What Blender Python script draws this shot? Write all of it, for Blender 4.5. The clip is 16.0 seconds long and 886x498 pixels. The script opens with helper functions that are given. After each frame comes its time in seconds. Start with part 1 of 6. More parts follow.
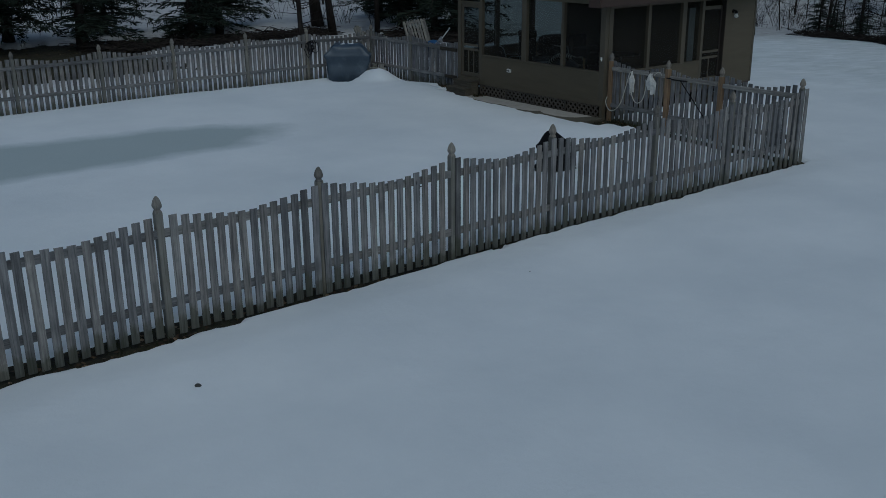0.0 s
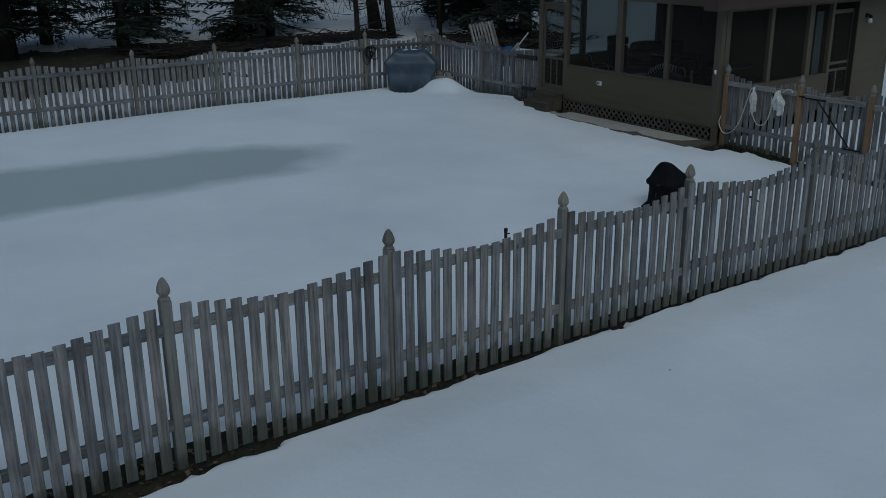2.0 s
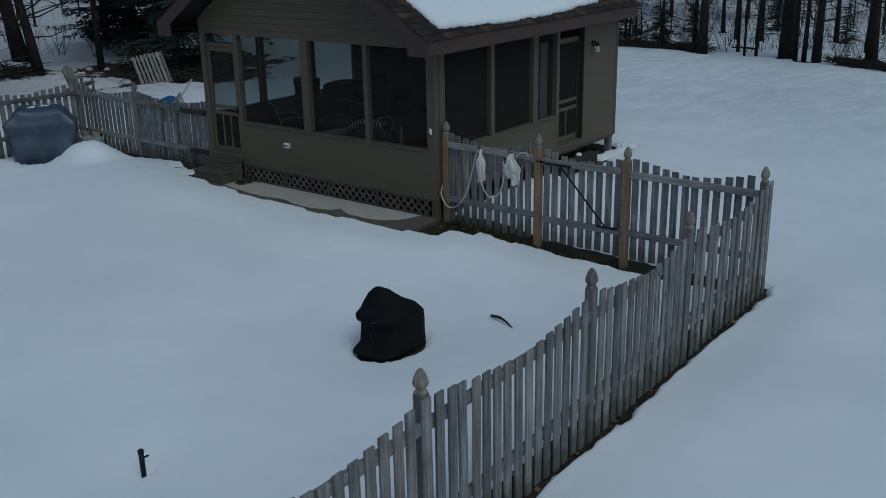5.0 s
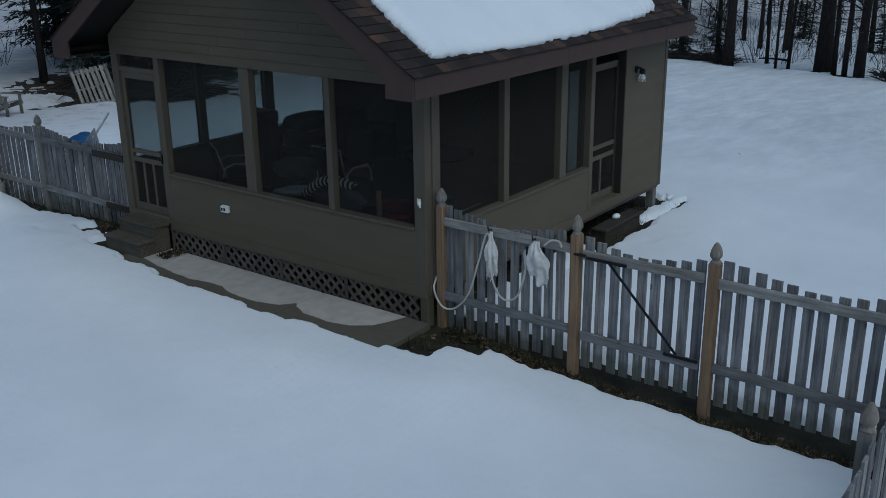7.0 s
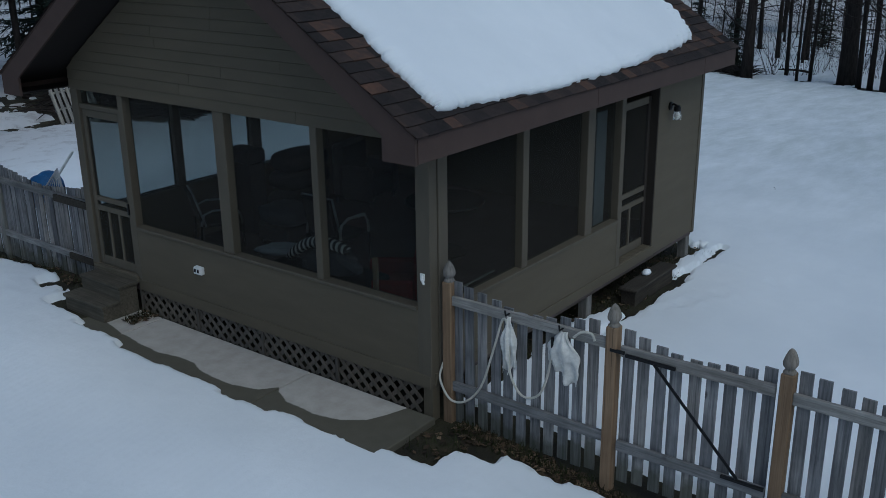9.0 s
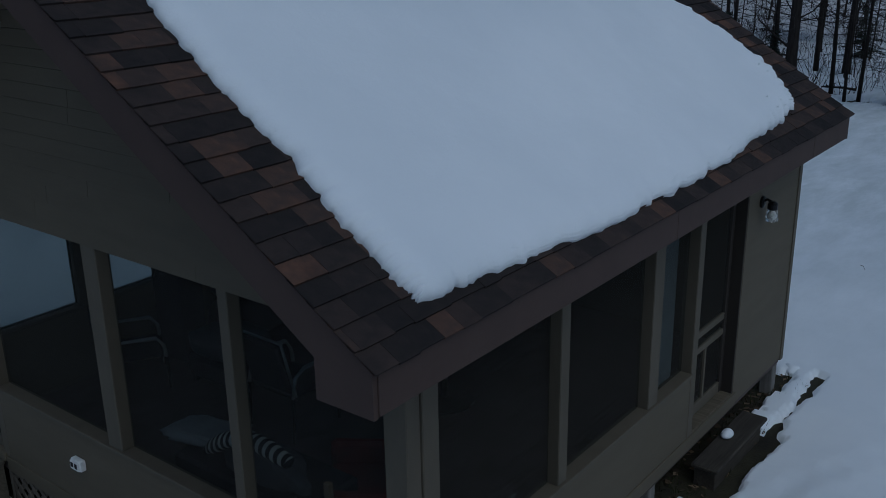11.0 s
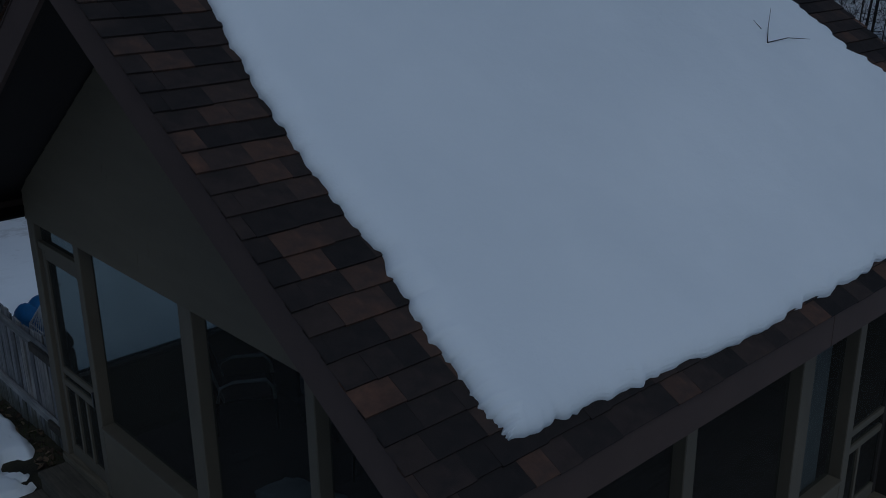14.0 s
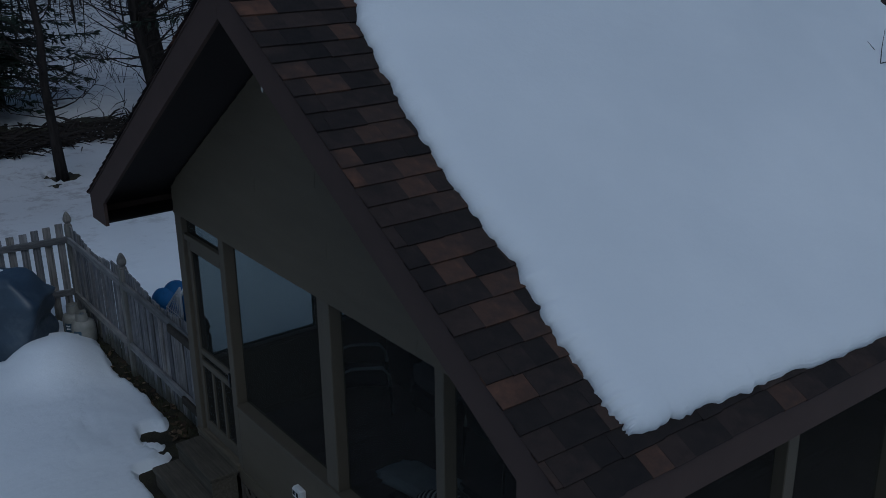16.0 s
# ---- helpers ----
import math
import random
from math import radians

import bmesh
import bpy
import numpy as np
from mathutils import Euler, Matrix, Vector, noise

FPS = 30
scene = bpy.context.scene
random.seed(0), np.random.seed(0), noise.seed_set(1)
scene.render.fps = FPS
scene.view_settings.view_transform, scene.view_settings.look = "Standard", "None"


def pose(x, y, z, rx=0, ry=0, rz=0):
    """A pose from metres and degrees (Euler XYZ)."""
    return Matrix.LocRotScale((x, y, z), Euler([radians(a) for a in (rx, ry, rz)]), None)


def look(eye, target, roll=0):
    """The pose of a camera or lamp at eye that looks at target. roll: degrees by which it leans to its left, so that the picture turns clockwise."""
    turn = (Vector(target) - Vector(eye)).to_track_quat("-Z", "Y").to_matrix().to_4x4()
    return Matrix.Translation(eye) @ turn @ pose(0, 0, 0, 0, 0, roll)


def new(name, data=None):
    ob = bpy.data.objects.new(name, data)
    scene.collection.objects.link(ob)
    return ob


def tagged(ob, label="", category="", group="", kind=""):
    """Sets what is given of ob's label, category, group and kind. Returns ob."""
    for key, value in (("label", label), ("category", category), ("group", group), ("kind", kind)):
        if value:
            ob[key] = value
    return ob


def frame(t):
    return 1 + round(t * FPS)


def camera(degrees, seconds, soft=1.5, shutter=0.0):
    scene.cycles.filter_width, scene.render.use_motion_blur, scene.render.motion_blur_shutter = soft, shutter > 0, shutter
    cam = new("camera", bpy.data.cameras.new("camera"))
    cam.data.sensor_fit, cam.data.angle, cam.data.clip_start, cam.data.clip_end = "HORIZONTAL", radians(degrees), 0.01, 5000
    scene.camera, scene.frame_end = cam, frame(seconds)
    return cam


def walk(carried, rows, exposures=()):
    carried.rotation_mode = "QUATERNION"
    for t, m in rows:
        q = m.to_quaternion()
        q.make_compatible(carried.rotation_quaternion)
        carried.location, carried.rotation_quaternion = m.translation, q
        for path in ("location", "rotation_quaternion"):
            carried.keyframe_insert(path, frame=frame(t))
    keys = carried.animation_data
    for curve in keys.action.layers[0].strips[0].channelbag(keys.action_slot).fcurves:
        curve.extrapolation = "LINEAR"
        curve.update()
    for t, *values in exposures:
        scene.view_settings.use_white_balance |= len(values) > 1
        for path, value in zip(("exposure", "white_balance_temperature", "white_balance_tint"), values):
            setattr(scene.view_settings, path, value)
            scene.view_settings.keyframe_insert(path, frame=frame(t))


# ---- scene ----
cam = camera(49.5, 16.0, 0.85)
PATH = [
    (0, (0.382, 0.399, 4.631), (1.562, 1.882, 3.991), -0.5),
    (0.5, (1.048, 1.323, 4.596), (2.133, 2.876, 3.957), -0.4),
    (1, (1.573, 2.243, 4.554), (2.646, 3.805, 3.915), -0.4),
    (1.5, (1.844, 2.963, 4.464), (2.917, 4.525, 3.826), -0.5),
    (2, (2.052, 3.497, 4.39), (3.151, 5.041, 3.752), -0.5),
    (2.5, (2.309, 3.958, 4.339), (3.49, 5.44, 3.698), -0.5),
    (3, (2.542, 4.268, 4.354), (3.966, 5.515, 3.709), -0.8),
    (3.5, (3.004, 4.618, 4.441), (4.495, 5.783, 3.791), -0.9),
    (4, (3.93, 5.332, 4.542), (5.431, 6.486, 3.896), -0.9),
    (4.5, (4.992, 6.113, 4.66), (6.492, 7.266, 4.011), -1.1),
    (4.7, (5.42, 6.421, 4.68), (6.919, 7.575, 4.032), -1.2),
    (6.8, (9.556, 9.507, 4.526), (11.059, 10.656, 3.876), -0.9),
    (7, (9.778, 9.682, 4.484), (11.282, 10.829, 3.835), -0.8),
    (7.5, (10.298, 10.072, 4.449), (11.8, 11.219, 3.794), -0.8),
    (8, (10.589, 10.271, 4.604), (12.089, 11.421, 3.952), -0.8),
    (8.5, (10.702, 10.364, 4.657), (12.2, 11.518, 4.006), -0.9),
    (9, (11.203, 10.805, 4.675), (12.702, 11.958, 4.025), -0.7),
    (9.5, (12.022, 11.453, 4.706), (13.522, 12.61, 4.063), -0.8),
    (10, (12.891, 12.106, 4.739), (14.391, 13.263, 4.095), -0.6),
    (10.2, (13.256, 12.374, 4.757), (14.755, 13.529, 4.109), -0.8),
    (12.3, (14.867, 13.215, 4.995), (16.335, 14.407, 4.341), -0.8),
    (12.5, (14.911, 13.247, 5.007), (16.378, 14.436, 4.35), -0.8),
    (13, (14.977, 13.276, 5.059), (16.441, 14.467, 4.396), -0.6),
    (13.5, (15.001, 13.293, 5.101), (16.426, 14.533, 4.443), -0.7),
    (14, (14.96, 13.312, 5.157), (16.236, 14.705, 4.501), -0.7),
    (14.5, (14.874, 13.299, 5.249), (16.042, 14.78, 4.584), -0.6),
    (15, (14.759, 13.245, 5.324), (15.903, 14.743, 4.656), -0.7),
    (15.5, (14.635, 13.177, 5.375), (15.771, 14.681, 4.705), -0.7),
    (16, (14.518, 13.103, 5.411), (15.645, 14.612, 4.74), -0.8),
]
EXPOSURES = [
    (0.0, -1.32, 5400, -5), (2.0, -1.25, 5400, -5), (3.5, -1.2, 5380, -5), (4.7, -0.95, 5340, -6),
    (6.8, -0.7, 5230, -3), (9.0, -0.71, 5210, -2), (10.2, -0.96, 5080, -1), (12.3, -1.91, 4870, 0),
    (13.5, -1.97, 4880, 0), (14.5, -1.86, 4940, 1), (16.0, -1.58, 4960, 1),
]
walk(cam, [(t, look(eye, target, roll)) for t, eye, target, roll in PATH], EXPOSURES)

# ---------------------------------------------------------------- world and light
world = bpy.data.worlds.new("overcast_sky")
scene.world = world
world.use_nodes = True
_wt = world.node_tree
_bg = _wt.nodes["Background"]
_sky = _wt.nodes.new("ShaderNodeTexSky")
_sky.sky_type = "NISHITA"
_sky.sun_disc = False
_sky.sun_elevation = radians(55)
_sky.sun_rotation = radians(205)
_sky.dust_density = 4.0
_wt.links.new(_sky.outputs[0], _bg.inputs[0])
_bg.inputs[1].default_value = 0.13
_sun = bpy.data.lights.new("sun", "SUN")
_sun.energy = 0.5
_sun.angle = radians(50)
_sun.color = (1.0, 0.97, 0.92)
sun = new("sun", _sun)
sun.matrix_world = look((-4.2, -9, 14.2), (0, 0, 0))


# ---------------------------------------------------------------- materials
def nodes_of(name, rough=0.8, spec=0.3, metal=0.0):
    m = bpy.data.materials.new(name)
    m.use_nodes = True
    nt = m.node_tree
    b = nt.nodes["Principled BSDF"]
    b.inputs["Roughness"].default_value = rough
    b.inputs["Specular IOR Level"].default_value = spec
    b.inputs["Metallic"].default_value = metal
    return m, nt, b


def add_noise(nt, scale, detail=4.0, vec=None, rough=0.6):
    n = nt.nodes.new("ShaderNodeTexNoise")
    n.inputs["Scale"].default_value = scale
    n.inputs["Detail"].default_value = detail
    n.inputs["Roughness"].default_value = rough
    if vec is not None:
        nt.links.new(vec, n.inputs["Vector"])
    return n


def coords(nt, stretch=(1, 1, 1), kind="Object"):
    c = nt.nodes.new("ShaderNodeTexCoord")
    mp = nt.nodes.new("ShaderNodeMapping")
    mp.inputs["Scale"].default_value = stretch
    nt.links.new(c.outputs[kind], mp.inputs["Vector"])
    return mp.outputs[0]


def ramp(nt, fac, stops):
    r = nt.nodes.new("ShaderNodeValToRGB")
    els = r.color_ramp.elements
    while len(els) < len(stops):
        els.new(0.5)
    for e, (p, c) in zip(els, stops):
        e.position = p
        e.color = (*c, 1)
    nt.links.new(fac, r.inputs[0])
    return r.outputs[0]


def mix(nt, fac, a, b, mode="MIX"):
    n = nt.nodes.new("ShaderNodeMix")
    n.data_type = "RGBA"
    n.blend_type = mode
    for sock, v in ((n.inputs[0], fac), (n.inputs[6], a), (n.inputs[7], b)):
        if isinstance(v, (int, float)):
            sock.default_value = v
        elif isinstance(v, tuple):
            sock.default_value = (*v, 1)
        else:
            nt.links.new(v, sock)
    return n.outputs[2]


def math_node(nt, op, a, b=0.0):
    n = nt.nodes.new("ShaderNodeMath")
    n.operation = op
    for sock, v in ((n.inputs[0], a), (n.inputs[1], b)):
        if isinstance(v, (int, float)):
            sock.default_value = v
        else:
            nt.links.new(v, sock)
    return n.outputs[0]


def bump(nt, b, height, strength=0.3, dist=0.01):
    n = nt.nodes.new("ShaderNodeBump")
    n.inputs["Strength"].default_value = strength
    n.inputs["Distance"].default_value = dist
    nt.links.new(height, n.inputs["Height"])
    nt.links.new(n.outputs[0], b.inputs["Normal"])


def plain(name, col, rough=0.7, spec=0.3, metal=0.0, vary=0.25, scale=8.0, stretch=(1, 1, 1), bumps=0.2, kind="Object"):
    m, nt, b = nodes_of(name, rough, spec, metal)
    v = coords(nt, stretch, kind)
    n1 = add_noise(nt, scale, 5, v)
    n2 = add_noise(nt, scale * 9, 3, v)
    lo = tuple(c * (1 - vary) for c in col)
    hi = tuple(min(1, c * (1 + vary)) for c in col)
    c1 = ramp(nt, n1.outputs[0], [(0.3, lo), (0.7, hi)])
    c2 = mix(nt, math_node(nt, "MULTIPLY", n2.outputs[0], 0.35), c1, lo)
    nt.links.new(c2, b.inputs["Base Color"])
    if bumps:
        bump(nt, b, n2.outputs[0], bumps, 0.004)
    return m


def wood(name, dark, light, tint=None, rough=0.85, axis="Z", algae=0.0, splits=0.0):
    m, nt, b = nodes_of(name, rough, 0.2)
    st = {"X": (1.2, 22, 22), "Y": (22, 1.2, 22), "Z": (22, 22, 1.2)}[axis]
    info = nt.nodes.new("ShaderNodeObjectInfo")
    tc = nt.nodes.new("ShaderNodeTexCoord")
    off = nt.nodes.new("ShaderNodeVectorMath")
    off.operation = "ADD"
    comb = nt.nodes.new("ShaderNodeCombineXYZ")
    for k in range(3):
        nt.links.new(math_node(nt, "MULTIPLY", info.outputs["Random"], 31.0 + 7 * k), comb.inputs[k])
    nt.links.new(tc.outputs["Object"], off.inputs[0])
    nt.links.new(comb.outputs[0], off.inputs[1])
    mp = nt.nodes.new("ShaderNodeMapping")
    mp.inputs["Scale"].default_value = st
    nt.links.new(off.outputs[0], mp.inputs["Vector"])
    grain = add_noise(nt, 1.6, 8, mp.outputs[0], 0.7)
    blot = add_noise(nt, 3.0, 3, off.outputs[0])
    c = ramp(nt, grain.outputs[0], [(0.32, dark), (0.60, light)])
    c = mix(nt, math_node(nt, "MULTIPLY", ramp(nt, blot.outputs[0], [(0.34, (0, 0, 0)), (0.68, (1, 1, 1))]), 0.62), c, dark)
    per = ramp(nt, info.outputs["Random"], [(0.0, (0.62, 0.61, 0.61)), (0.3, (0.88, 0.88, 0.90)), (0.55, (0.98, 0.97, 0.97)), (0.8, (1.02, 0.96, 0.89)), (1.0, (1.22, 1.20, 1.16))])
    c = mix(nt, 1.0, c, per, "MULTIPLY")
    # knots
    kv = nt.nodes.new("ShaderNodeTexVoronoi")
    kv.inputs["Scale"].default_value = 3.6
    km = nt.nodes.new("ShaderNodeMapping")
    km.inputs["Scale"].default_value = {"X": (0.6, 1, 1), "Y": (1, 0.6, 1), "Z": (1, 1, 0.6)}[axis]
    nt.links.new(off.outputs[0], km.inputs["Vector"])
    nt.links.new(km.outputs[0], kv.inputs["Vector"])
    knot = ramp(nt, kv.outputs["Distance"], [(0.035, (0.8, 0.8, 0.8)), (0.075, (0, 0, 0))])
    c = mix(nt, knot, c, tuple(v * 0.4 for v in dark))
    if splits:
        # drying cracks and dark streaks along the grain
        sm = nt.nodes.new("ShaderNodeMapping")
        sm.inputs["Scale"].default_value = tuple(1.9 * v if v > 2 else 0.55 for v in st)
        nt.links.new(off.outputs[0], sm.inputs["Vector"])
        crack = ramp(nt, add_noise(nt, 1.0, 3, sm.outputs[0]).outputs[0], [(0.60, (0, 0, 0)), (0.66, (1, 1, 1))])
        c = mix(nt, math_node(nt, "MULTIPLY", crack, splits), c, tuple(v * 0.3 for v in dark))
    if tint:
        c = mix(nt, math_node(nt, "MULTIPLY", add_noise(nt, 1.1, 2, off.outputs[0]).outputs[0], 0.5), c, tint)
    if algae:
        # green algae in ragged tongues on the ends that stand in wet soil
        sz = nt.nodes.new("ShaderNodeSeparateXYZ")
        nt.links.new(tc.outputs["Object"], sz.inputs[0])
        wet = add_noise(nt, 2.3, 5, off.outputs[0])
        lim = math_node(nt, "SUBTRACT", math_node(nt, "MULTIPLY", wet.outputs[0], algae * 2.4), algae * 0.55)
        g = ramp(nt, math_node(nt, "ADD", math_node(nt, "MULTIPLY", math_node(nt, "SUBTRACT", lim, sz.outputs[2]), 14.0), 0.4), [(0.0, (0, 0, 0)), (1.0, (1, 1, 1))])
        c = mix(nt, math_node(nt, "MULTIPLY", g, 0.6), c, (0.045, 0.048, 0.026))
    nt.links.new(c, b.inputs["Base Color"])
    bump(nt, b, grain.outputs[0], 0.45, 0.004)
    return m


def snow_material():
    m, nt, b = nodes_of("snow", 0.75, 0.25)
    v = coords(nt)
    n1 = add_noise(nt, 0.35, 4, v)
    n2 = add_noise(nt, 5.0, 6, v)
    n3 = add_noise(nt, 60.0, 3, v)
    c = ramp(nt, n1.outputs[0], [(0.3, (0.68, 0.71, 0.74)), (0.7, (0.81, 0.83, 0.85))])
    c = mix(nt, math_node(nt, "MULTIPLY", n2.outputs[0], 0.2), c, (0.62, 0.66, 0.70))
    # slush over the frozen pool: wet grey-green snow
    sep = nt.nodes.new("ShaderNodeSeparateXYZ")
    nt.links.new(v, sep.inputs[0])
    wob = math_node(nt, "MULTIPLY", math_node(nt, "SUBTRACT", add_noise(nt, 0.5, 5, v).outputs[0], 0.5), 1.1)
    ex = math_node(nt, "DIVIDE", math_node(nt, "SUBTRACT", sep.outputs[0], 6.2), 5.4)
    ey = math_node(nt, "DIVIDE", math_node(nt, "SUBTRACT", math_node(nt, "ADD", sep.outputs[1], math_node(nt, "MULTIPLY", math_node(nt, "SUBTRACT", sep.outputs[0], 6.2), 0.06)), 20.4), 1.75)
    rr = math_node(nt, "ADD", math_node(nt, "ADD", math_node(nt, "POWER", math_node(nt, "ABSOLUTE", ex), 3.2), math_node(nt, "POWER", math_node(nt, "ABSOLUTE", ey), 2.0)), wob)
    slush = ramp(nt, rr, [(0.45, (1, 1, 1)), (1.0, (0, 0, 0))])
    c = mix(nt, math_node(nt, "MULTIPLY", slush, 0.85), c, (0.36, 0.42, 0.43))
    # needles and chaff frozen into the crust of the open lawn
    chaff = nt.nodes.new("ShaderNodeMapRange")
    chaff.inputs[1].default_value, chaff.inputs[2].default_value = 23.0, 32.0
    nt.links.new(sep.outputs[0], chaff.inputs[0])
    streak = ramp(nt, add_noise(nt, 1.4, 7, coords(nt, (0.45, 1.5, 1.0)), 0.7).outputs[0], [(0.36, (0.1, 0.1, 0.1)), (0.64, (0.62, 0.62, 0.62))])
    c = mix(nt, math_node(nt, "MULTIPLY", streak, chaff.outputs[0]), c, (0.44, 0.48, 0.47))
    # dirt and needles under the conifers and at the wood's edge, tree shade included
    d = add_noise(nt, 1.7, 8, v, 0.75)
    far = nt.nodes.new("ShaderNodeMapRange")
    far.inputs[1].default_value, far.inputs[2].default_value = 26.6, 31.0
    nt.links.new(math_node(nt, "MAXIMUM", sep.outputs[1], math_node(nt, "MULTIPLY", math_node(nt, "SUBTRACT", sep.outputs[0], 30.0), 0.8)), far.inputs[0])
    spots = ramp(nt, d.outputs[0], [(0.52, (0, 0, 0)), (0.62, (1, 1, 1))])
    c = mix(nt, math_node(nt, "MULTIPLY", math_node(nt, "MULTIPLY", spots, far.outputs[0]), 0.5), c, (0.17, 0.145, 0.13))
    # even grey-brown tint carries the trees' shade as well as dirt
    c = mix(nt, math_node(nt, "MULTIPLY", far.outputs[0], 0.5), c, (0.30, 0.27, 0.255))
    nt.links.new(c, b.inputs["Base Color"])
    hsum = math_node(nt, "ADD", n2.outputs[0], math_node(nt, "MULTIPLY", n3.outputs[0], 0.2))
    drift = add_noise(nt, 1.0, 4, coords(nt, (0.9, 2.6, 1.0)))
    hsum = math_node(nt, "ADD", hsum, math_node(nt, "MULTIPLY", drift.outputs[0], 1.6))
    # wind crust on the open lawn beside the wood
    crust = nt.nodes.new("ShaderNodeMapRange")
    crust.inputs[1].default_value, crust.inputs[2].default_value = 20.0, 28.0
    crust.inputs[3].default_value, crust.inputs[4].default_value = 0.0, 2.4
    nt.links.new(math_node(nt, "MAXIMUM", sep.outputs[0], math_node(nt, "SUBTRACT", sep.outputs[1], 2.5)), crust.inputs[0])
    ridges = add_noise(nt, 2.2, 7, v, 0.65)
    hsum = math_node(nt, "ADD", hsum, math_node(nt, "MULTIPLY", ridges.outputs[0], crust.outputs[0]))
    bump(nt, b, hsum, 0.2, 0.045)
    return m


def soil_material():
    m, nt, b = nodes_of("wet_soil", 0.9, 0.2)
    v = coords(nt)
    n1 = add_noise(nt, 3.0, 6, v)
    n2 = add_noise(nt, 45.0, 4, v)
    c = ramp(nt, n1.outputs[0], [(0.35, (0.018, 0.016, 0.012)), (0.6, (0.045, 0.042, 0.022)), (0.75, (0.09, 0.06, 0.032))])
    c = mix(nt, math_node(nt, "MULTIPLY", n2.outputs[0], 0.6), c, (0.02, 0.016, 0.012))
    nt.links.new(c, b.inputs["Base Color"])
    bump(nt, b, n2.outputs[0], 0.8, 0.02)
    return m


def concrete_material():
    m, nt, b = nodes_of("concrete", 0.85, 0.3)
    v = coords(nt)
    n1 = add_noise(nt, 6.0, 6, v)
    n2 = add_noise(nt, 90.0, 3, v)
    dry = ramp(nt, n1.outputs[0], [(0.3, (0.36, 0.33, 0.29)), (0.7, (0.47, 0.44, 0.40))])
    dry = mix(nt, math_node(nt, "MULTIPLY", n2.outputs[0], 0.3), dry, (0.3, 0.28, 0.25))
    # melt water has soaked the outer edge in scallops
    sep = nt.nodes.new("ShaderNodeSeparateXYZ")
    nt.links.new(v, sep.inputs[0])
    along = nt.nodes.new("ShaderNodeMapRange")
    along.inputs[1].default_value, along.inputs[2].default_value = 16.1, 20.9
    nt.links.new(sep.outputs[1], along.inputs[0])
    stops = [(16.13, 0.77), (16.21, 0.52), (16.30, 0.32), (16.50, 0.17), (16.80, 0.11), (17.20, 0.135), (17.40, 0.24), (17.46, 0.31), (17.60, 0.14), (17.9, 0.065), (18.2, 0.055), (18.45, 0.10), (18.62, 0.165), (18.9, 0.15), (19.15, 0.105), (19.5, 0.12), (19.93, 0.18), (20.45, 0.29), (20.8, 0.36)]
    inset = ramp(nt, along.outputs[0], [((y - 16.1) / 4.8, (v, v, v)) for y, v in stops])
    wn = math_node(nt, "MULTIPLY", math_node(nt, "SUBTRACT", add_noise(nt, 3.5, 5, v).outputs[0], 0.5), 0.07)
    edge = math_node(nt, "ADD", math_node(nt, "SUBTRACT", math_node(nt, "SUBTRACT", sep.outputs[0], 16.8), inset), wn)
    mask = ramp(nt, math_node(nt, "MULTIPLY", edge, 8.0), [(0.0, (1, 1, 1)), (0.14, (0, 0, 0))])
    c = mix(nt, mask, dry, mix(nt, n1.outputs[0], (0.075, 0.068, 0.05), (0.11, 0.1, 0.076)))
    nt.links.new(c, b.inputs["Base Color"])
    bump(nt, b, n2.outputs[0], 0.3, 0.004)
    return m


def shingle_material():
    m, nt, b = nodes_of("asphalt_shingle", 0.95, 0.15)
    info = nt.nodes.new("ShaderNodeObjectInfo")
    geo = nt.nodes.new("ShaderNodeNewGeometry")
    rnd = math_node(nt, "FRACT", math_node(nt, "ADD", info.outputs["Random"], geo.outputs["Random Per Island"]))
    v = coords(nt, kind="Object")
    n1 = add_noise(nt, 5.0, 6, v)
    n2 = add_noise(nt, 260.0, 2, v)
    # tabs run dark in bands and rusty in clusters, and fade into each other
    band = add_noise(nt, 2.1, 3, v, 0.6)
    edge = add_noise(nt, 9.0, 4, v, 0.7)
    pick = math_node(nt, "ADD", math_node(nt, "MULTIPLY", rnd, 0.40), math_node(nt, "MULTIPLY", band.outputs[0], 0.62))
    pick = math_node(nt, "ADD", pick, math_node(nt, "MULTIPLY", math_node(nt, "SUBTRACT", edge.outputs[0], 0.5), 0.34))
    c = ramp(nt, pick, [(0.24, (0.012, 0.011, 0.0115)), (0.42, (0.025, 0.020, 0.019)), (0.56, (0.048, 0.034, 0.029)), (0.67, (0.085, 0.049, 0.035)), (0.80, (0.150, 0.074, 0.047))])
    c = mix(nt, math_node(nt, "MULTIPLY", ramp(nt, n1.outputs[0], [(0.42, (0, 0, 0)), (0.66, (1, 1, 1))]), 0.4), c, (0.015, 0.013, 0.0125))
    c = mix(nt, math_node(nt, "MULTIPLY", n2.outputs[0], 0.22), c, (0.07, 0.058, 0.052))
    nt.links.new(c, b.inputs["Base Color"])
    bump(nt, b, n2.outputs[0], 0.6, 0.004)
    return m


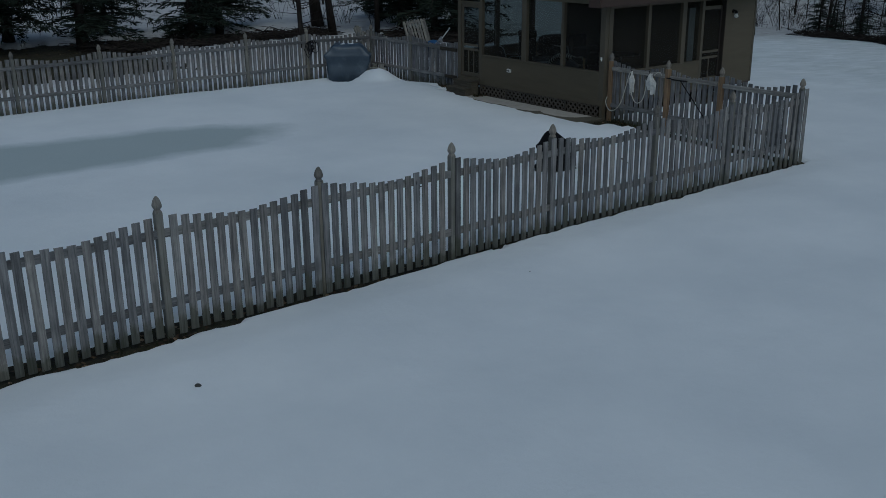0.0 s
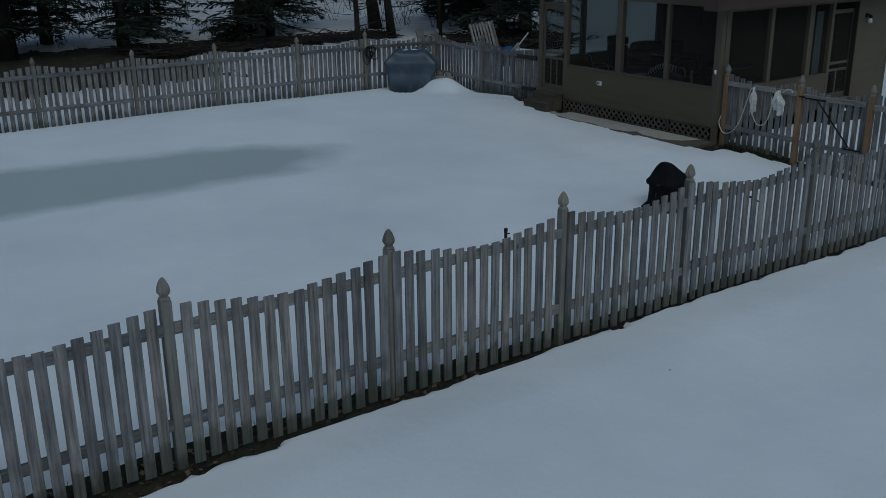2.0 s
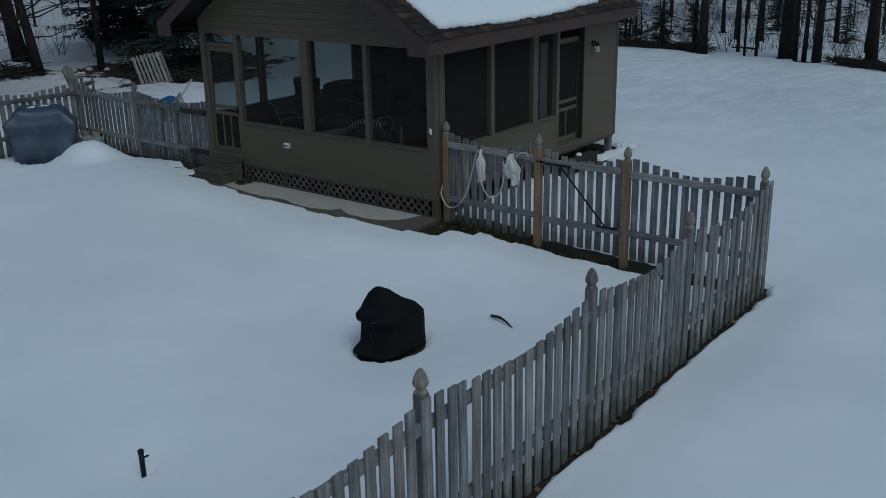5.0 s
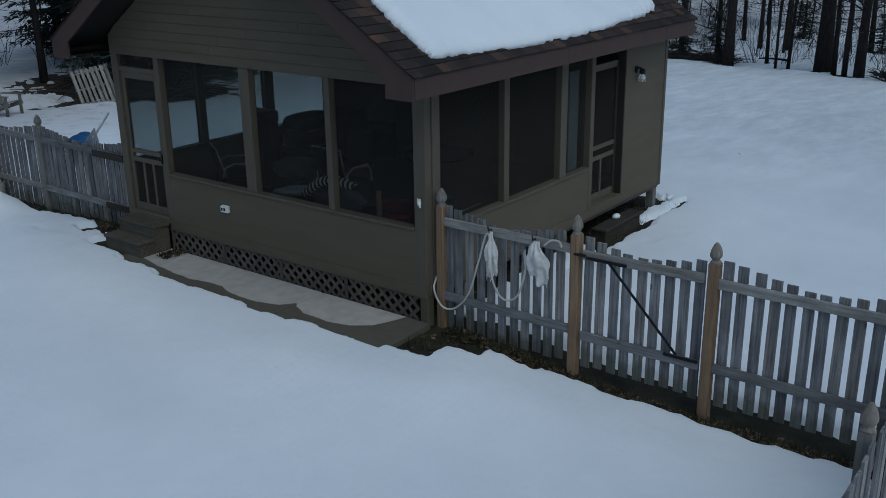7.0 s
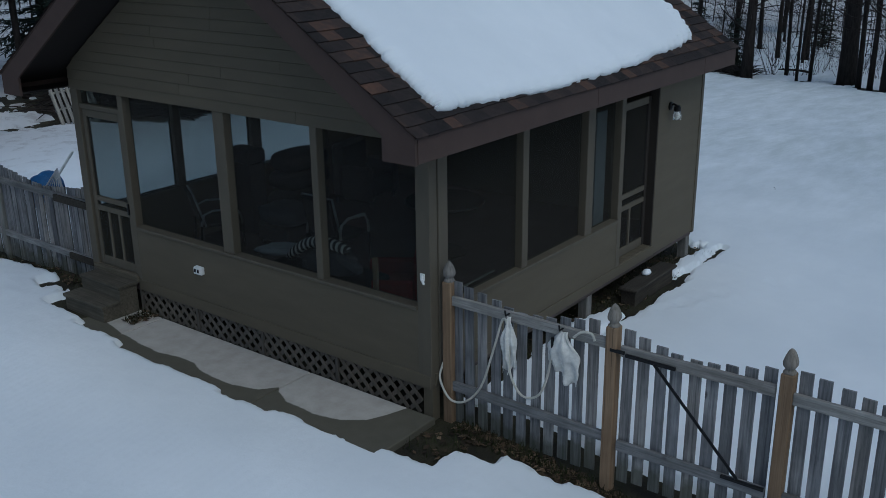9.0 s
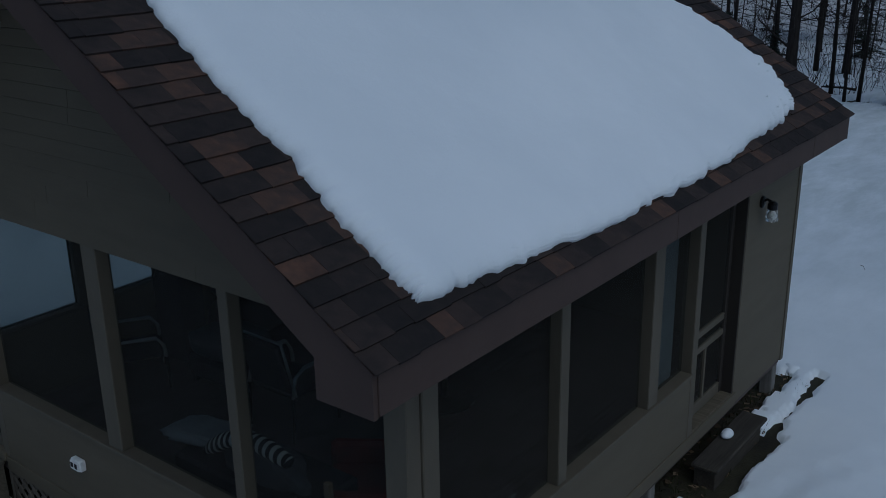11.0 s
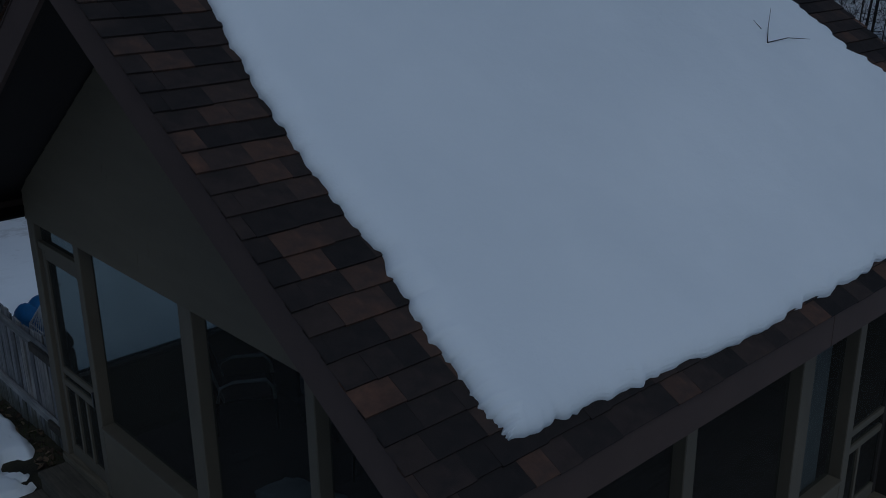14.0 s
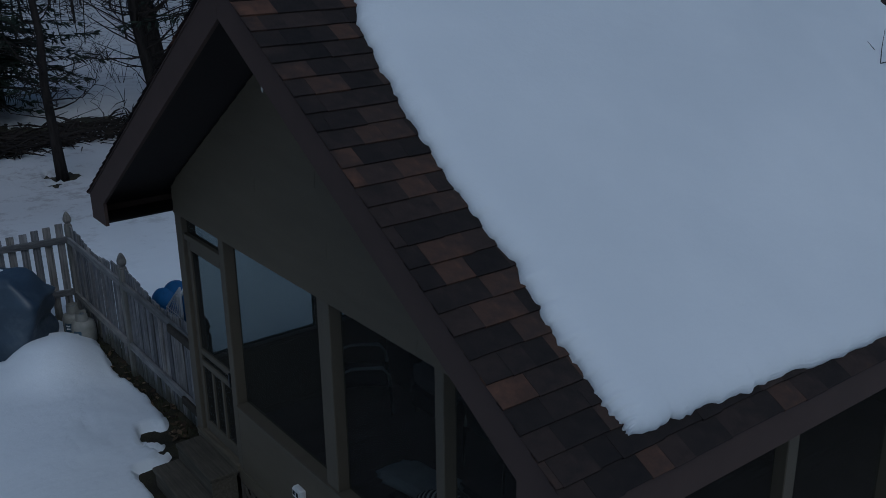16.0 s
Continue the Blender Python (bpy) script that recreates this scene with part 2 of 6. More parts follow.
def screen_material():
    m = bpy.data.materials.new("insect_screen")
    m.use_nodes = True
    nt = m.node_tree
    out = nt.nodes["Material Output"]
    nt.nodes.remove(nt.nodes["Principled BSDF"])
    tr = nt.nodes.new("ShaderNodeBsdfTransparent")
    tr.inputs[0].default_value = (0.87, 0.96, 0.97, 1)
    df = nt.nodes.new("ShaderNodeBsdfDiffuse")
    df.inputs[0].default_value = (0.040, 0.037, 0.033, 1)
    mx = nt.nodes.new("ShaderNodeMixShader")
    n = add_noise(nt, 1.5, 3, coords(nt))
    nt.links.new(math_node(nt, "ADD", math_node(nt, "MULTIPLY", n.outputs[0], 0.1), 0.47), mx.inputs[0])
    nt.links.new(tr.outputs[0], mx.inputs[1])
    nt.links.new(df.outputs[0], mx.inputs[2])
    nt.links.new(mx.outputs[0], out.inputs[0])
    return m


def stripe_material():
    m, nt, b = nodes_of("striped_fabric", 0.9, 0.1)
    v = coords(nt)
    w = nt.nodes.new("ShaderNodeTexWave")
    w.bands_direction = "Y"
    w.inputs["Scale"].default_value = 4.6
    w.inputs["Distortion"].default_value = 0.4
    nt.links.new(v, w.inputs["Vector"])
    c = ramp(nt, w.outputs[0], [(0.5, (0.02, 0.02, 0.022)), (0.58, (0.5, 0.47, 0.42))])
    nt.links.new(c, b.inputs["Base Color"])
    return m


def glass_material():
    m, nt, b = nodes_of("clear_glass", 0.08, 0.5)
    b.inputs["Transmission Weight"].default_value = 0.8
    b.inputs["Base Color"].default_value = (0.85, 0.85, 0.82, 1)
    return m


def tarp_material():
    m, nt, b = nodes_of("tarp", 0.38, 0.5)
    v = coords(nt)
    n1 = add_noise(nt, 2.2, 4, v)
    n2 = add_noise(nt, 14.0, 5, v)
    c = ramp(nt, n1.outputs[0], [(0.3, (0.025, 0.041, 0.064)), (0.7, (0.048, 0.070, 0.104))])
    c = mix(nt, math_node(nt, "MULTIPLY", n2.outputs[0], 0.4), c, (0.03, 0.043, 0.057))
    worn = ramp(nt, add_noise(nt, 1.3, 5, v, 0.7).outputs[0], [(0.5, (0, 0, 0)), (0.68, (0.6, 0.6, 0.6))])
    c = mix(nt, worn, c, (0.13, 0.155, 0.18))
    nt.links.new(c, b.inputs["Base Color"])
    bump(nt, b, n2.outputs[0], 0.3, 0.02)
    return m


def siding_material(name, col, stretch):
    m, nt, b = nodes_of(name, 0.7, 0.25)
    v = coords(nt, stretch)
    n1 = add_noise(nt, 1.3, 5, v)
    n2 = add_noise(nt, 9.0, 5, v)
    lo = tuple(c * 0.9 for c in col)
    hi = tuple(c * 1.08 for c in col)
    c = ramp(nt, n1.outputs[0], [(0.3, lo), (0.7, hi)])
    c = mix(nt, math_node(nt, "MULTIPLY", n2.outputs[0], 0.3), c, lo)
    nt.links.new(c, b.inputs["Base Color"])
    bump(nt, b, n2.outputs[0], 0.25, 0.004)
    return m


def leaf_material():
    m, nt, b = nodes_of("dead_leaves", 0.85, 0.2)
    geo = nt.nodes.new("ShaderNodeNewGeometry")
    c = ramp(nt, geo.outputs["Random Per Island"], [(0.0, (0.022, 0.016, 0.011)), (0.45, (0.062, 0.042, 0.026)), (0.75, (0.12, 0.078, 0.045)), (1.0, (0.23, 0.165, 0.105))])
    c = mix(nt, math_node(nt, "MULTIPLY", add_noise(nt, 40.0, 3, coords(nt)).outputs[0], 0.4), c, (0.03, 0.022, 0.015))
    nt.links.new(c, b.inputs["Base Color"])
    return m


SNOW = snow_material()
SOIL = soil_material()
CONCRETE = concrete_material()
SHINGLE = shingle_material()
SCREEN = screen_material()
STRIPE = stripe_material()
GLASS = glass_material()
TARP = tarp_material()
SIDING = siding_material("olive_siding", (0.098, 0.082, 0.056), (1, 1, 5))
TRIM = siding_material("brown_trim", (0.060, 0.040, 0.033), (3, 3, 3))
FRAME = siding_material("olive_frame", (0.096, 0.082, 0.060), (6, 6, 2))
DARKTRIM = siding_material("dark_jamb", (0.030, 0.025, 0.021), (6, 6, 2))
# near-black tone puts the shade under eaves and roof into the colour
SOFFIT = siding_material("shaded_soffit", (0.018, 0.015, 0.014), (2, 2, 2))
PICKET = wood("weathered_picket", (0.078, 0.079, 0.083), (0.308, 0.303, 0.300), algae=0.24, splits=0.35)
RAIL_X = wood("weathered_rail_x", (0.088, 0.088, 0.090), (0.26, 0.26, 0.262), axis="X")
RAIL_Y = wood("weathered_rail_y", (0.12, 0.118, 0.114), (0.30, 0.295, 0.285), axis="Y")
POSTWOOD = wood("weathered_post", (0.10, 0.098, 0.092), (0.27, 0.265, 0.25), tint=(0.14, 0.135, 0.10), algae=0.22)
NEWPOST = wood("treated_post", (0.155, 0.098, 0.055), (0.36, 0.245, 0.145), tint=(0.20, 0.145, 0.095), splits=0.8)
CAPWOOD = wood("weathered_cap", (0.105, 0.098, 0.088), (0.275, 0.26, 0.235))
PALLETWOOD = wood("grey_pallet_wood", (0.12, 0.112, 0.10), (0.30, 0.285, 0.255))
STEPWOOD = wood("step_boards", (0.060, 0.053, 0.040), (0.135, 0.120, 0.090), axis="Y")
DARKSTEP = wood("wet_step_boards", (0.026, 0.023, 0.019), (0.06, 0.053, 0.043), axis="X")
LATTICE = wood("lattice_slats", (0.062, 0.055, 0.046), (0.128, 0.114, 0.096))
BARK = plain("bark", (0.028, 0.024, 0.022), 0.95, 0.1, vary=0.45, scale=5, stretch=(3, 3, 0.6), bumps=0.9)
TWIGS = plain("twig_bark", (0.032, 0.027, 0.024), 0.95, 0.1, vary=0.4, scale=3)
NEEDLES = plain("needles", (0.022, 0.031, 0.022), 0.8, 0.2, vary=0.5, scale=1.2, bumps=0)
BLACKCLOTH = plain("black_cover", (0.009, 0.009, 0.010), 0.85, 0.12, vary=0.4, scale=4, bumps=0.6)
BLACKMETAL = plain("black_metal", (0.012, 0.012, 0.013), 0.45, 0.5, 0.6, scale=20)
STEEL = plain("tube_steel", (0.38, 0.38, 0.38), 0.3, 0.5, 0.8, vary=0.15, scale=20)
WHITEPLASTIC = plain("white_plastic", (0.68, 0.68, 0.66), 0.5, 0.4, vary=0.12, scale=15)
CLOTH = plain("white_rag", (0.60, 0.59, 0.56), 0.95, 0.1, vary=0.25, scale=14, bumps=0.8)
HOSE = plain("pale_hose", (0.48, 0.46, 0.40), 0.55, 0.35, vary=0.15, scale=14)
TANK = plain("grey_tank_paint", (0.25, 0.245, 0.22), 0.45, 0.4, vary=0.2, scale=9)
TANKLABEL = plain("dark_label", (0.05, 0.09, 0.13), 0.5, 0.3, scale=9)
BLUEPLASTIC = plain("blue_plastic", (0.020, 0.082, 0.21), 0.4, 0.4, vary=0.3, scale=4)
REDCLOTH = plain("red_fabric", (0.16, 0.014, 0.012), 0.9, 0.1, vary=0.3, scale=6)
DARKCLOTH = plain("dark_fabric", (0.022, 0.022, 0.026), 0.9, 0.1, vary=0.4, scale=5)
PALECLOTH = plain("pale_vinyl", (0.34, 0.34, 0.345), 0.6, 0.3, vary=0.2, scale=5)
DAYPANEL = plain("grey_day_panel", (0.21, 0.21, 0.21), 0.8, 0.15, vary=0.2, scale=5)
GREYPAD = plain("grey_canvas", (0.10, 0.10, 0.104), 0.8, 0.15, vary=0.25, scale=5)
FLOORWOOD = wood("porch_boards", (0.07, 0.055, 0.042), (0.15, 0.12, 0.122), axis="X")
LEAF = leaf_material()
GRASS = plain("winter_grass", (0.034, 0.038, 0.017), 0.9, 0.1, vary=0.6, scale=3, bumps=0)
STONE = plain("dark_stone", (0.07, 0.068, 0.064), 0.9, 0.2, vary=0.4, scale=8, bumps=0.8)


# ---------------------------------------------------------------- mesh helpers
def base_of(ob):
    p = Vector((0, 0, 0))
    while ob is not None:
        p += ob.location
        ob = ob.parent
    return p


def link_bm(name, bm, material, smooth=False):
    me = bpy.data.meshes.new(name)
    bm.to_mesh(me)
    bm.free()
    me.materials.append(material)
    if smooth:
        me.shade_smooth()
    return me


def thing(name, base, label="", category="", group="", kind=""):
    e = new(name)
    e.location = base
    e.empty_display_size = 0.2
    return tagged(e, label, category, group, kind)


def part(name, bm, material, parent, label="", smooth=False, kind=""):
    """One mesh under a thing; the bmesh is given in the world."""
    if parent is not None:
        bmesh.ops.translate(bm, verts=bm.verts, vec=-base_of(parent))
    ob = new(name, link_bm(name, bm, material, smooth))
    ob.parent = parent
    return tagged(ob, label, kind=kind)


def whole(name, bm, material, label="", category="", group="", kind="", smooth=False, base=None):
    if base is not None:
        bmesh.ops.translate(bm, verts=bm.verts, vec=-Vector(base))
    ob = new(name, link_bm(name, bm, material, smooth))
    if base is not None:
        ob.location = base
    return tagged(ob, label, category, group, kind)


def box(bm, x0, x1, y0, y1, z0, z1, bevel=0.0, m=None):
    r = bmesh.ops.create_cube(bm, size=1)
    vs = r["verts"]
    for v in vs:
        v.co = Vector((x0 + (v.co.x + 0.5) * (x1 - x0), y0 + (v.co.y + 0.5) * (y1 - y0), z0 + (v.co.z + 0.5) * (z1 - z0)))
    if m is not None:
        bmesh.ops.transform(bm, matrix=m, verts=vs)
    if bevel:
        es = list({e for v in vs for e in v.link_edges})
        bmesh.ops.bevel(bm, geom=es, offset=bevel, segments=1, affect="EDGES")
    return bm


def boxes(*dims, bevel=0.0):
    bm = bmesh.new()
    for d in dims:
        box(bm, *d, bevel=bevel)
    return bm


def prism(bm, poly, axis, a, b):
    """Extrude a polygon of (u, v) along axis x or y from a to b."""
    def put(u, v, w):
        return (w, u, v) if axis == "x" else (u, w, v) if axis == "y" else (u, v, w)
    f = [bm.verts.new(put(u, v, a)) for u, v in poly]
    g = [bm.verts.new(put(u, v, b)) for u, v in poly]
    n = len(poly)
    bm.faces.new(f)
    bm.faces.new(list(reversed(g)))
    for i in range(n):
        bm.faces.new((f[i], g[i], g[(i + 1) % n], f[(i + 1) % n]))
    bmesh.ops.recalc_face_normals(bm, faces=bm.faces)
    return bm


def tube(bm, pts, radii, sides=8, cap=True):
    pts = [Vector(p) for p in pts]
    if not isinstance(radii, (list, tuple)):
        radii = [radii] * len(pts)
    rings = []
    u = None
    for i, p in enumerate(pts):
        d = (pts[min(i + 1, len(pts) - 1)] - pts[max(i - 1, 0)]).normalized()
        if u is None:
            u = d.orthogonal().normalized()
        u = (u - d * u.dot(d)).normalized()
        w = d.cross(u)
        rings.append([bm.verts.new(p + radii[i] * (math.cos(2 * math.pi * k / sides) * u + math.sin(2 * math.pi * k / sides) * w)) for k in range(sides)])
    for a, b in zip(rings, rings[1:]):
        for k in range(sides):
            bm.faces.new((a[k], a[(k + 1) % sides], b[(k + 1) % sides], b[k]))
    if cap and sides > 2:
        bm.faces.new(list(reversed(rings[0])))
        bm.faces.new(rings[-1])
    return bm


def lathe(bm, profile, centre=(0, 0, 0), sides=16, squash=(1, 1)):
    cx, cy, cz = centre
    rings = [[bm.verts.new((cx + squash[0] * r * math.cos(2 * math.pi * k / sides), cy + squash[1] * r * math.sin(2 * math.pi * k / sides), cz + z)) for k in range(sides)] for r, z in profile]
    for a, b in zip(rings, rings[1:]):
        for k in range(sides):
            bm.faces.new((a[k], a[(k + 1) % sides], b[(k + 1) % sides], b[k]))
    bm.faces.new(list(reversed(rings[0])))
    bm.faces.new(rings[-1])
    return bm


def smoothstep(a, b, v):
    t = np.clip((v - a) / (b - a), 0, 1)
    return t * t * (3 - 2 * t)


# ---------------------------------------------------------------- ground, snow
HX0, HX1, HY0, HY1 = 17.56, 23.46, 15.83, 21.25   # walls of the porch
FY, GX, BY = 10.765, 17.70, 26.1                   # front fence, gate line, back fence


def soil_z(x, y):
    x, y = np.asarray(x, float), np.asarray(y, float)
    z = -0.045 + 0.15 * smoothstep(10.7, 26.0, y) * smoothstep(30, 18, x)
    z = z - 0.058 * np.clip(x - 26.0, 0, 29.0) * smoothstep(44.0, 30.0, y)
    dx = np.maximum(np.maximum(HX0 - 0.6 - x, x - HX1 - 0.3), 0)
    dy = np.maximum(np.maximum(HY0 - 0.4 - y, y - HY1 - 0.6), 0)
    return z + 0.15 * smoothstep(2.2, 0.0, np.hypot(dx, dy))


def sd_box(x, y, x0, x1, y0, y1):
    dx = np.maximum(x0 - x, x - x1)
    dy = np.maximum(y0 - y, y - y1)
    return np.hypot(np.maximum(dx, 0), np.maximum(dy, 0)) + np.minimum(np.maximum(dx, dy), 0)


TREES_BARE = [(25.05, 40.8), (23.35, 36.8), (25.6, 36.7), (19.85, 33.55)]
TREES_PINE = [(9.4, 39.6), (13.2, 39.0), (17.4, 38.2), (6.0, 42.5), (11.4, 42.5), (15.4, 42.6), (20.6, 42.5), (28.4, 38.6), (29.5, 42.0)]
TREES_WOOD = [(47.6, 24.05), (48.5, 20.6), (47.1, 18.9), (50.0, 23.3), (48.1, 22.3), (48.7, 22.0), (47.85, 20.0), (47.4, 19.5), (46.4, 16.6), (45.3, 15.2), (57.0, 24.8), (56.8, 26.0), (54.0, 18.6), (60.0, 28.0), (46.0, 31.0), (49.0, 34.5), (58.0, 21.2), (49.6, 26.9), (50.4, 25.6)]


def bare_distance(x, y, wob):
    """Below zero where the snow has melted away."""
    d = sd_box(x, y, -30, 17.95, FY - 0.11, FY + 0.28) + 0.09 * wob
    d = np.minimum(d, sd_box(x, y, -30, 9.6, FY - 0.17, FY + 0.33) + 0.10 * wob)
    d = np.minimum(d, sd_box(x, y, -30, 5.2, FY - 0.26, FY + 0.36) + 0.11 * wob)
    d = np.minimum(d, sd_box(x, y, 17.53, 18.12, FY - 0.1, 14.6) + 0.10 * wob)
    d = np.minimum(d, sd_box(x, y, 17.44, 18.1, 14.4, 15.9) + 0.14 * wob)
    for x0, y0, y1 in ((16.72, 17.2, 19.6), (16.78, 15.9, 17.4), (16.90, 15.35, 15.95), (17.25, 14.95, 15.5), (16.82, 19.4, 20.5), (16.93, 20.3, 21.4)):
        d = np.minimum(d, sd_box(x, y, x0, 17.8, y0, y1) + 0.07 * wob)
    d = np.minimum(d, sd_box(x, y, 17.28, 17.8, 21.3, 22.1) + 0.26 * wob)
    d = np.minimum(d, sd_box(x, y, 17.64, 17.95, 21.3, 26.0) + 0.10 * wob)
    d = np.minimum(d, sd_box(x, y, 17.6, 23.9, 15.81, 21.3) + 0.19 * wob)
    d = np.minimum(d, sd_box(x, y, 20.98, 22.45, 15.47, 16.3) + 0.10 * wob)
    d = np.minimum(d, sd_box(x, y, 19.9, 21.2, 15.47, 15.55) + 0.06 * wob)
    d = np.minimum(d, sd_box(x, y, 22.35, 24.0, 15.515, 15.595) + 0.075 * wob)
    d = np.minimum(d, sd_box(x, y, -30, 17.9, BY - 0.02, BY + 0.1) + 0.1 * wob)
    d = np.minimum(d, (np.hypot((x - 13.78) / 1.35, (y - 13.62)) - 0.34) + 0.05 * wob)
    d = np.minimum(d, np.hypot(x - 10.36, y - 13.62) - 0.045)
    d = np.minimum(d, np.hypot((x - 16.76), (y - 25.3) / 0.7) - 0.74 + 0.2 * wob)
    for tx, ty in TREES_BARE + TREES_WOOD:
        d = np.minimum(d, np.hypot(x - tx, y - ty) - 0.4 + 0.5 * wob)
    bed = np.hypot((x - 9.5) / 14.0, (y - 38.6) / 3.0) - 1.0
    d = np.minimum(d, bed * 3.0 + 1.1 * wob)
    d = np.minimum(d, sd_box(x, y, -25, 14.5, 30.6, 41.0) * 0.8 + 1.1 * wob)
    d = np.minimum(d, np.hypot((x - 23.7) / 3.4, (y - 32.5) / 1.0) * 1.0 - 0.42 + 0.35 * wob)
    d = np.minimum(d, np.hypot((x - 28.6) / 5.0, (y - 35.6) / 2.7) * 1.5 - 1.4 + 0.9 * wob)
    d = np.minimum(d, np.hypot((x - 26.5) / 2.3, (y - 33.4) / 3.4) * 3.0 - 3.0 + 0.8 * wob)
    d = np.minimum(d, np.where(x > 49.5, 0.95 + 1.5 * wob, 9.0))
    return d


def snow_top(x, y, d):
    s = soil_z(x, y)
    depth = 0.082 * smoothstep(-0.02, 0.06, d) + 0.073 * smoothstep(0.05, 0.9, d) - 0.05 * smoothstep(0.02, -0.04, d)
    return s + depth


def axis_lines(lo, hi, step, ends, n):
    core = np.arange(lo, hi + step / 2, step)
    g = np.geomspace(0.25, ends, n)
    return np.concatenate([lo - g[::-1], core, hi + g])


def graded(lo, mid, fine, hi, coarse):
    g = np.geomspace(0.25, 420.0, 30)
    return np.concatenate([lo - g[::-1], np.arange(lo, mid, fine), np.arange(mid, hi, coarse), hi + g])


def grid_object(name, xs, ys, zs, material):
    nx, ny = len(xs), len(ys)
    gx, gy = np.meshgrid(xs, ys, indexing="ij")
    co = np.stack([gx, gy, zs], -1).reshape(-1, 3)
    i, j = np.meshgrid(np.arange(nx - 1), np.arange(ny - 1), indexing="ij")
    a = (i * ny + j).ravel()
    faces = np.stack([a, a + ny, a + ny + 1, a + 1], -1)
    me = bpy.data.meshes.new(name)
    me.from_pydata(co.tolist(), [], faces.tolist())
    me.materials.append(material)
    me.shade_smooth()
    return new(name, me)


def wobble(gx, gy):
    out = np.empty(gx.shape)
    fx, fy, fo = gx.ravel(), gy.ravel(), out.ravel()
    for k in range(fx.size):
        p = Vector((fx[k], fy[k], 0.0))
        fo[k] = noise.noise(p * 1.1) * 0.8 + noise.noise(p * 3.3) * 0.6 + noise.noise(p * 9.0) * 0.35 + noise.noise(p * 19.0) * 0.15
    return fo.reshape(gx.shape)


def build_ground():
    xs = graded(-3.0, 26.0, 0.10, 60.0, 0.33)
    xs = np.unique(np.concatenate([xs, np.arange(16.52, 18.3, 0.05), np.arange(18.3, 24.3, 0.05)]))
    ys = np.unique(np.concatenate([graded(4.0, 27.0, 0.10, 47.0, 0.22), np.arange(15.30, 16.0, 0.025), np.arange(10.22, 10.8, 0.05), np.arange(13.05, 15.3, 0.05), np.arange(16.05, 22.0, 0.05)]))
    gx, gy = np.meshgrid(xs, ys, indexing="ij")
    w = wobble(gx, gy)
    d = bare_distance(gx, gy, w)
    sag = -0.05 * np.exp(-(((gx - 6.2) / 5.4) ** 2 + ((gy - 20.4) / 1.9) ** 2) * 1.2)
    sag += 0.02 * np.sin(gx * 0.7 + 0.5 * np.sin(gy * 0.6)) * np.sin(gy * 0.5 + 1.0)
    # a low hummock on the lawn
    sag += 0.06 * np.exp(-((gx - 34.6) / 1.3) ** 2 - ((gy - 15.9) / 0.9) ** 2) - 0.06 * np.exp(-((gx - 35.9) / 0.5) ** 2 - ((gy - 15.9) / 0.8) ** 2)
    sag += 0.31 * np.exp(-(((gx - 17.04) / 0.52) ** 2 + ((gy - 24.55) / 0.78) ** 2) ** 1.5)
    # an old trodden trail across the lawn from the side steps
    rp = random.Random(6)
    x = 20.95
    while x < 23.6:
        y = 15.36 - 0.47 * (x - 20.95) + rp.uniform(-0.07, 0.07)
        q = ((gx - x) / 0.13) ** 2 + ((gy - y) / 0.10) ** 2
        sag += (-0.032 * np.exp(-q) + 0.014 * np.exp(-(np.sqrt(q) - 1.7) ** 2 / 0.3)) * rp.uniform(0.4, 1.1) * min(1.0, 1.3 * (23.6 - x))
        x += rp.uniform(0.2, 0.34)
    zs = snow_top(gx, gy, d) + sag
    ob = grid_object("snow_cover", xs, ys, zs, SNOW)
    tagged(ob, "old wet snow covering the lawn, melted along fences", "snow", kind="structure")
    cx = axis_lines(-4.0, 50.0, 0.4, 420.0, 18)
    cy = axis_lines(2.0, 50.0, 0.4, 420.0, 18)
    hx, hy = np.meshgrid(cx, cy, indexing="ij")
    g = grid_object("ground", cx, cy, soil_z(hx, hy), SOIL)
    tagged(g, "dark wet soil and thin winter grass under snow", "ground", kind="structure")


build_ground()


# ---------------------------------------------------------------- the screened porch
SLOPE = 0.655
EAVE_Y, EAVE_Z, RIDGE_Y = 15.48, 3.06, 18.54
RAKE_X, BACK_X = 16.94, 23.61
RIDGE_Z = EAVE_Z + SLOPE * (RIDGE_Y - EAVE_Y)
SILL, HEAD, FLOOR = 1.29, 2.83, 0.56


def roof_z(y):
    return RIDGE_Z - SLOPE * abs(y - RIDGE_Y)


porch = thing("screened_porch", (20.5, 18.5, 0.0), "olive screened porch with gabled shingle roof and brown trim", "porch")

part("deck", boxes((HX0 + 0.02, HX1 - 0.02, HY0 + 0.02, HY1 - 0.02, 0.46, FLOOR)), FLOORWOOD, porch, "brown board floor")


def half_wall(name, dims, cap, rim):
    w = part(name, boxes(dims, bevel=0.004), SIDING, porch)
    part("sill", boxes(cap, bevel=0.005), FRAME, w)
    part("rim_board", boxes(rim, bevel=0.004), SIDING, w)
    return w


